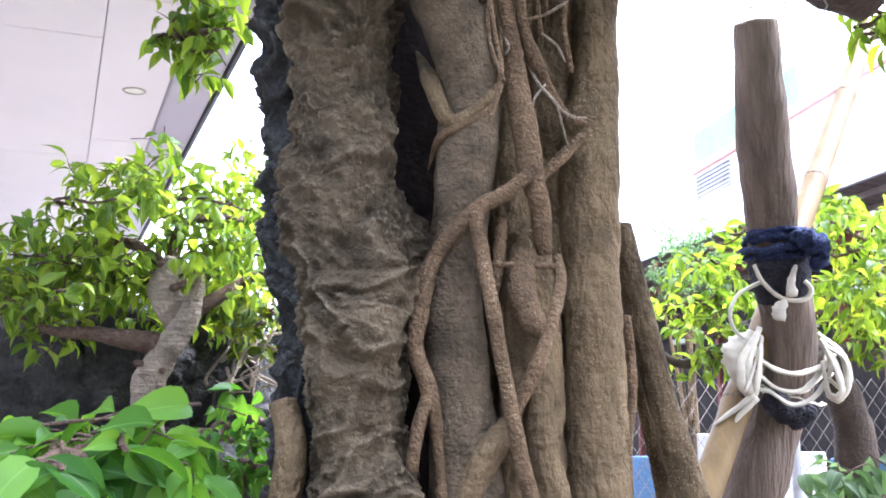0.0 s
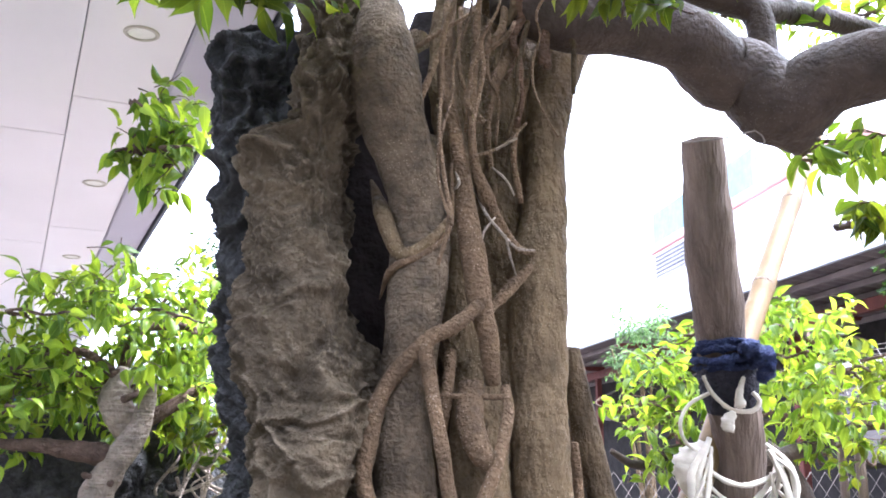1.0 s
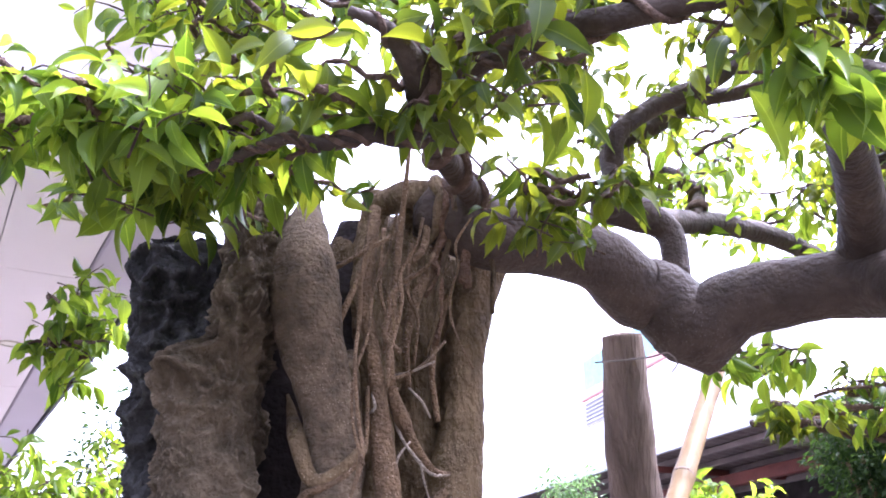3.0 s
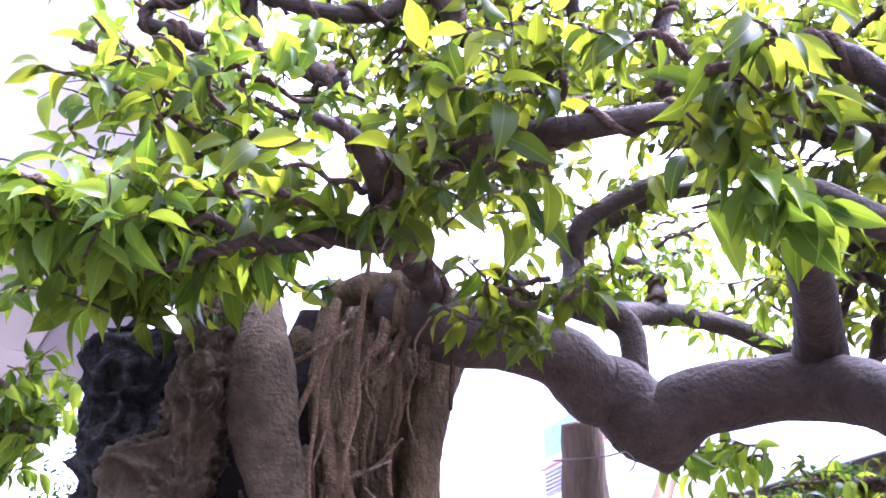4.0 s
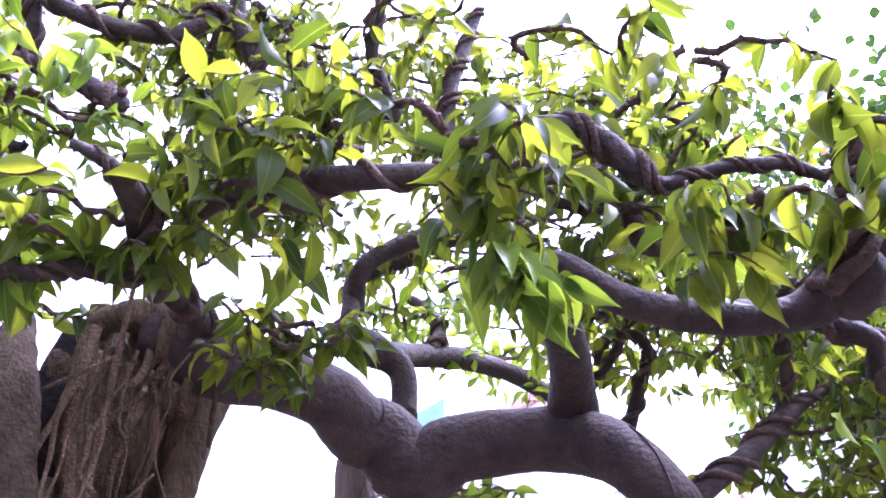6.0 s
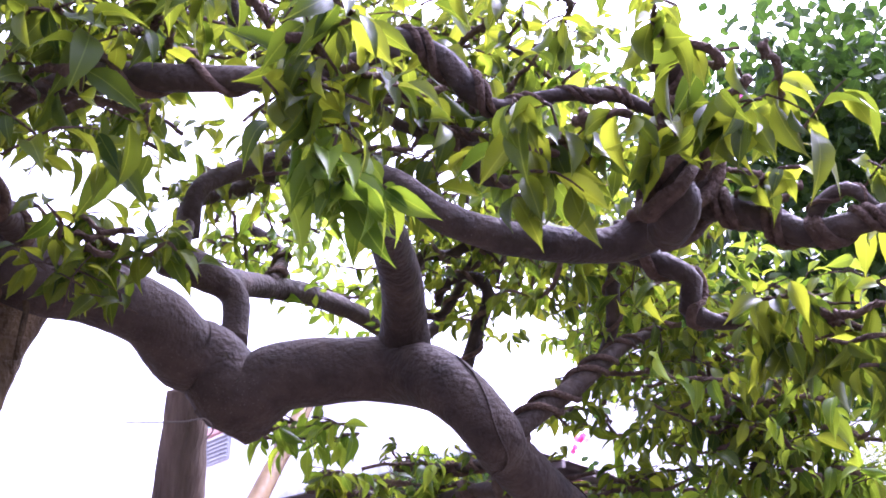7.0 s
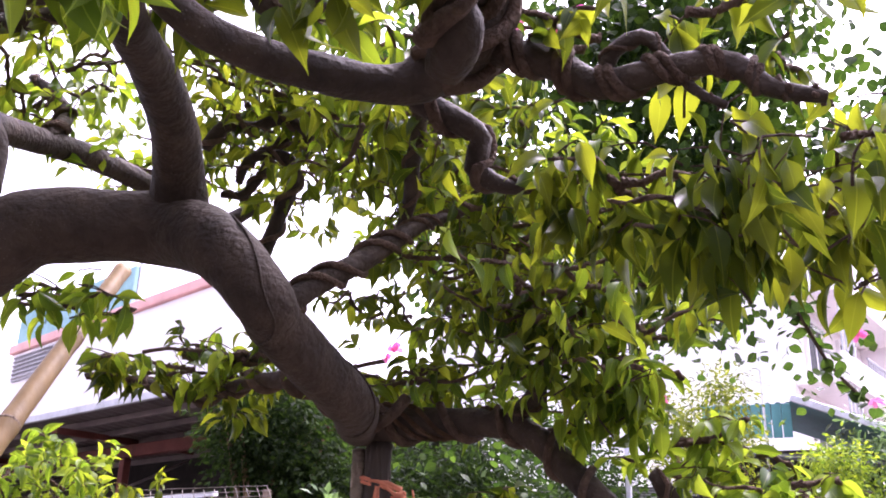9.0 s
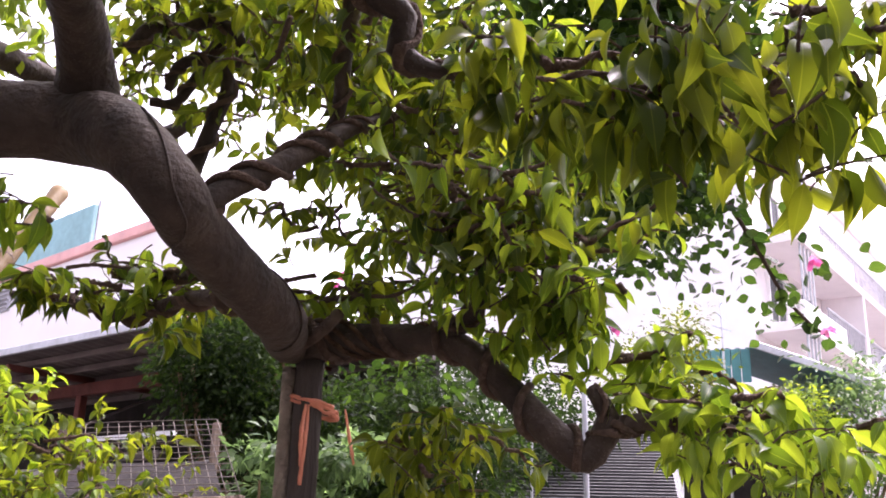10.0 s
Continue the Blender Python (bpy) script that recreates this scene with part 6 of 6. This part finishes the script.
part("tail", tube([(0.73, 2.02, 1.709, 0.0073), (0.716, 2.01, 1.688, 0.0144), (0.71, 2.01, 1.667, 0.0120)], 10, 0.004, 0.6, 80, 1.0, 0.5), PLASTIC, twine)
part("side_loop", tube([(0.69, 2.05, 1.751, 0.0043), (0.637, 2.03, 1.724, 0.0043), (0.613, 2.02, 1.684, 0.0042), (0.621, 2.02, 1.645, 0.0042), (0.653, 2.03, 1.621, 0.0042)], 7, 0.01, 0.1), PLASTIC, twine)
part("frayed_end", tube([(0.649, 2, 1.508, 0.0071), (0.607, 2, 1.479, 0.0059), (0.564, 2, 1.448, 0.0035)], 6, 0.008, 0.5), PLASTIC, twine)
part("frayed_end", tube([(0.655, 2, 1.502, 0.0071), (0.618, 2, 1.467, 0.0059), (0.587, 2, 1.427, 0.0035)], 6, 0.008, 0.5), PLASTIC, twine)
part("dark_pad", tube([(0.696, 2.05, 1.508, 0.0266), (0.724, 2.05, 1.475, 0.0289), (0.759, 2.05, 1.463, 0.0241), (0.792, 2.06, 1.475, 0.0145)], 14, 0.006, 0.4, 50), DARK_CLOTH, twine, "dark cloth pad under the twine")

wire = thing("tie_wire", "thin bent wire hooked on the limb", "wire", (0, 0, 0))
part("strand", tube([(0.452, 1.385, 2.093, 0.0015), (0.493, 1.38, 2.097, 0.0015), (0.543, 1.373, 2.103, 0.0015), (0.571, 1.368, 2.11, 0.0015), (0.587, 1.372, 2.094, 0.0015), (0.578, 1.378, 2.08, 0.0013)], 6, 0.01, 0), WIRE, wire)
prop2 = thing("twin_prop", "two upright poles that carry the drooping limb", "post", (0, 0, 0))
PA, PB = Vector((1.303, 1.366, 1.938)), Vector((1.328, 1.341, 1.948))
part("pale_pole", tube([(PA.x, PA.y, 0, 0.015), (PA.x, PA.y, PA.z, 0.012)], 12, 0.03, 0.08), PALE_BARK, prop2, "pale grey pole")
part("dark_pole", tube([(PB.x, PB.y, 0, 0.026), (PB.x, PB.y, PB.z * 0.6, 0.027), (PB.x, PB.y, PB.z, 0.024)], 16, 0.02, 0.1), DARK_TIMBER, prop2, "dark timber pole")
part("dark_pole", tube([(PB.x + 0.03, PB.y + 0.02, 0, 0.016), (PB.x + 0.025, PB.y + 0.02, PB.z - 0.06, 0.014)], 12, 0.02, 0.1), DARK_TIMBER, prop2)
tie = thing("orange_tie", "faded orange twine tied round the poles", "twine", (0, 0, 0))
OC = (1.347, 1.356, 1.871)
part("loop", wrap((OC[0], OC[1], OC[2]), 0.042, 3.0, 0.014, 0.0032, 77, 0.2, 6, 1.0), ORANGE, tie)
for k, (dx, ln) in enumerate(((-0.036, 0.1), (-0.03, 0.13), (0.044, 0.09))):
    part("tail", tube([(OC[0] + dx, OC[1] - 0.036, OC[2], 0.003), (OC[0] + dx * 1.2, OC[1] - 0.04, OC[2] - ln * 0.5, 0.006), (OC[0] + dx * (1.1 + 0.2 * k), OC[1] - 0.038, OC[2] - ln, 0.004)], 6, 0.008, 0.5, 90, k, 0.5), ORANGE, tie)

# ---- plants farther off ----


def far_tree(name, label, at, height, radii, count, size, seed, mat, trunk_r=0.06, clumps=1):
    t = thing(name, label, "tree", at)
    part("trunk", tube([(0, 0, 0, trunk_r), (0.05, 0, height * 0.5, trunk_r * 0.8), (0, 0.05, height, trunk_r * 0.4)], 10, 0.1, 0.1), BARK, t)
    r = random.Random(seed)
    for k in range(4):
        w = r.uniform(0, 6.3)
        part("limb", tube([(0, 0, height * 0.55, trunk_r * 0.5), (math.cos(w) * radii[0] * 0.4, math.sin(w) * radii[1] * 0.4, height * 0.8, trunk_r * 0.35), (math.cos(w) * radii[0] * 0.8, math.sin(w) * radii[1] * 0.8, height, trunk_r * 0.15)], 8, 0.1, 0.1), BARK, t)
    small_crown(t, "crown", (0, 0, height), radii, count, size, seed, mat)
    return t


far_tree("nursery_tree", "dense dark green clipped tree in the nursery", polar(29.9, 4.7), 2.42, (0.34, 0.34, 0.3), 11000, 0.036, 61, LEAF_DARK)
far_tree("nursery_tree", "dense dark green tree behind the poles", polar(35.5, 4.6), 1.9, (0.5, 0.36, 0.5), 16000, 0.036, 62, LEAF_DARK)
far_tree("nursery_tree", "dark green tree behind the poles", polar(41, 4.8), 2.0, (0.56, 0.38, 0.52), 16000, 0.036, 71, LEAF_DARK)
far_tree("nursery_tree", "dark green tree beside the slat roof", polar(46, 6.6), 2.2, (0.8, 0.5, 0.8), 13000, 0.05, 63, LEAF_DARK)
far_tree("pale_shrub_tree", "small tree with pale drooping leaves", polar(33.0, 3.7), 1.86, (0.2, 0.2, 0.2), 900, 0.052, 64, LEAF_SILVER, 0.03)
far_tree("pale_shrub_tree", "small tree with pale drooping leaves", polar(37.0, 3.7), 1.82, (0.2, 0.2, 0.2), 900, 0.052, 65, LEAF_SILVER, 0.03)
far_tree("street_tree", "yellow green tree near the apartment house", polar(54.8, 9.5), 3.2, (0.5, 0.5, 0.7), 6000, 0.055, 66, LEAF)
far_tree("street_tree", "grey green tree near the street lamp", polar(64.5, 13), 3.2, (1.0, 0.8, 0.9), 4500, 0.09, 67, LEAF_SILVER)
far_tree("street_tree", "yellow green tree near the street lamp", polar(61.5, 12), 2.9, (0.7, 0.6, 0.6), 4500, 0.07, 68, LEAF_BRIGHT)
far_tree("hedge_tree", "distant green tree beyond the overhang", polar(-10.5, 12.0), 3.4, (1.2, 0.9, 1.2), 4000, 0.1, 69, LEAF_DARK)
far_tree("hedge_tree", "small trailing tree before the shed", polar(11.5, 6.0), 2.35, (0.22, 0.2, 0.3), 1500, 0.035, 70, LEAF_SILVER, 0.03)

vine = thing("bougainvillea", "dark leafy bougainvillea with pink flowers", "climber", polar(78, 3.0))
part("stem", tube([(0, 0.3, 0, 0.03), (0.1, 0.2, 1.5, 0.025), (0, 0.2, 2.6, 0.02), (-0.3, 0.3, 3.1, 0.012)], 10, 0.05, 0.1), BARK, vine)
rnd = random.Random(81)
frames_ = []
for c, r, n in [((2.275, 1.405, 3.219), (0.3, 0.275, -33), 1600), ((2.361, 1.385, 3.279), (0.451, 0.25, -38), 1900), ((2.567, 1.596, 2.701), (0.317, 0.25, -41), 2300), ((2.707, 1.434, 2.47), (0.193, 0.121, -41), 100), ((2.817, 1.267, 2.312), (0.085, 0.132, -41), 36), ((2.471, 1.599, 2.857), (0.415, 0.259, -36), 2000), ((2.037, 1.821, 3.192), (0.432, 0.311, -38), 1400), ((2.484, 2.406, 2.25), (0.401, 0.238, -41), 150), ((2.42, 1.375, 3.202), (0.25, 0.184, -38), 900), ((2.716, 1.283, 2.987), (0.275, 0.159, -40), 800), ((2.248, 1.998, 2.76), (0.376, 0.268, -38), 900)]:
    ca, sa = math.cos(radians(r[2])), math.sin(radians(r[2]))
    for _ in range(n):
        w, rr = rnd.uniform(0, 6.3), rnd.random() ** 0.5 * rnd.uniform(0.75, 1.08)
        q = Vector((math.cos(w) * rr * r[0], rnd.gauss(0, 0.25), math.sin(w) * rr * r[1]))
        p = Vector(c) + Vector((q.x * ca - q.y * sa, q.x * sa + q.y * ca, q.z))
        p = vine.matrix_world.inverted() @ p
        frames_.append(leaf_frame(p, (rnd.gauss(0, 1), rnd.gauss(0, 1), rnd.gauss(-0.7, 0.5)), rnd.uniform(0.028, 0.046), rnd, 0.9))
SPRAY = [(2.628, 1.321, 2.574, 0.0062), (2.723, 1.294, 2.443, 0.0062), (2.793, 1.276, 2.341, 0.0046), (2.863, 1.247, 2.269, 0.0046), (2.919, 1.216, 2.227, 0.0031)]
SPRAY = [(*(vine.matrix_world.inverted() @ Vector(r[:3])), r[3]) for r in SPRAY]
part("hanging_shoot", tube(SPRAY, 6, 0.02, 0.1), TWIG, vine)
for q in spline(SPRAY, 0.02):
    frames_.append(leaf_frame(Vector(q[:3]), (rnd.gauss(0, 1), rnd.gauss(0, 1), rnd.gauss(-0.5, 0.5)), rnd.uniform(0.04, 0.065), rnd, 0.9))
ob = part("leaf_mass", leaf_mesh("leaf_mass", ROUND_LEAF, frames_, VINE_LEAF), None, vine)
ob["kind"] = "stuff"
for k, at in enumerate([(2.469, 1.596, 2.24), (2.625, 1.073, 2.179), (2.471, 1.737, 2.229), (2.048, 2.289, 2.434), (2.023, 2.324, 2.403), (1.9, 1.575, 3.197), (1.976, 1.521, 3.195), (2.015, 2.277, 2.428), (2.003, 1.426, 3.219), (1.865, 1.55, 3.19), (2.613, 1.087, 2.346), (1.633, 2.498, 2.272)]):
    q = vine.matrix_world.inverted() @ Vector(at)
    fr = [leaf_frame(q, (rnd.gauss(0, 1), rnd.gauss(0, 1), rnd.gauss(0, 0.7)), 0.026, rnd, 1.0) for _ in range(6)]
    part("flower", leaf_mesh("flower", ROUND_LEAF, fr, PETAL), None, vine, "pink papery flower")

finish()
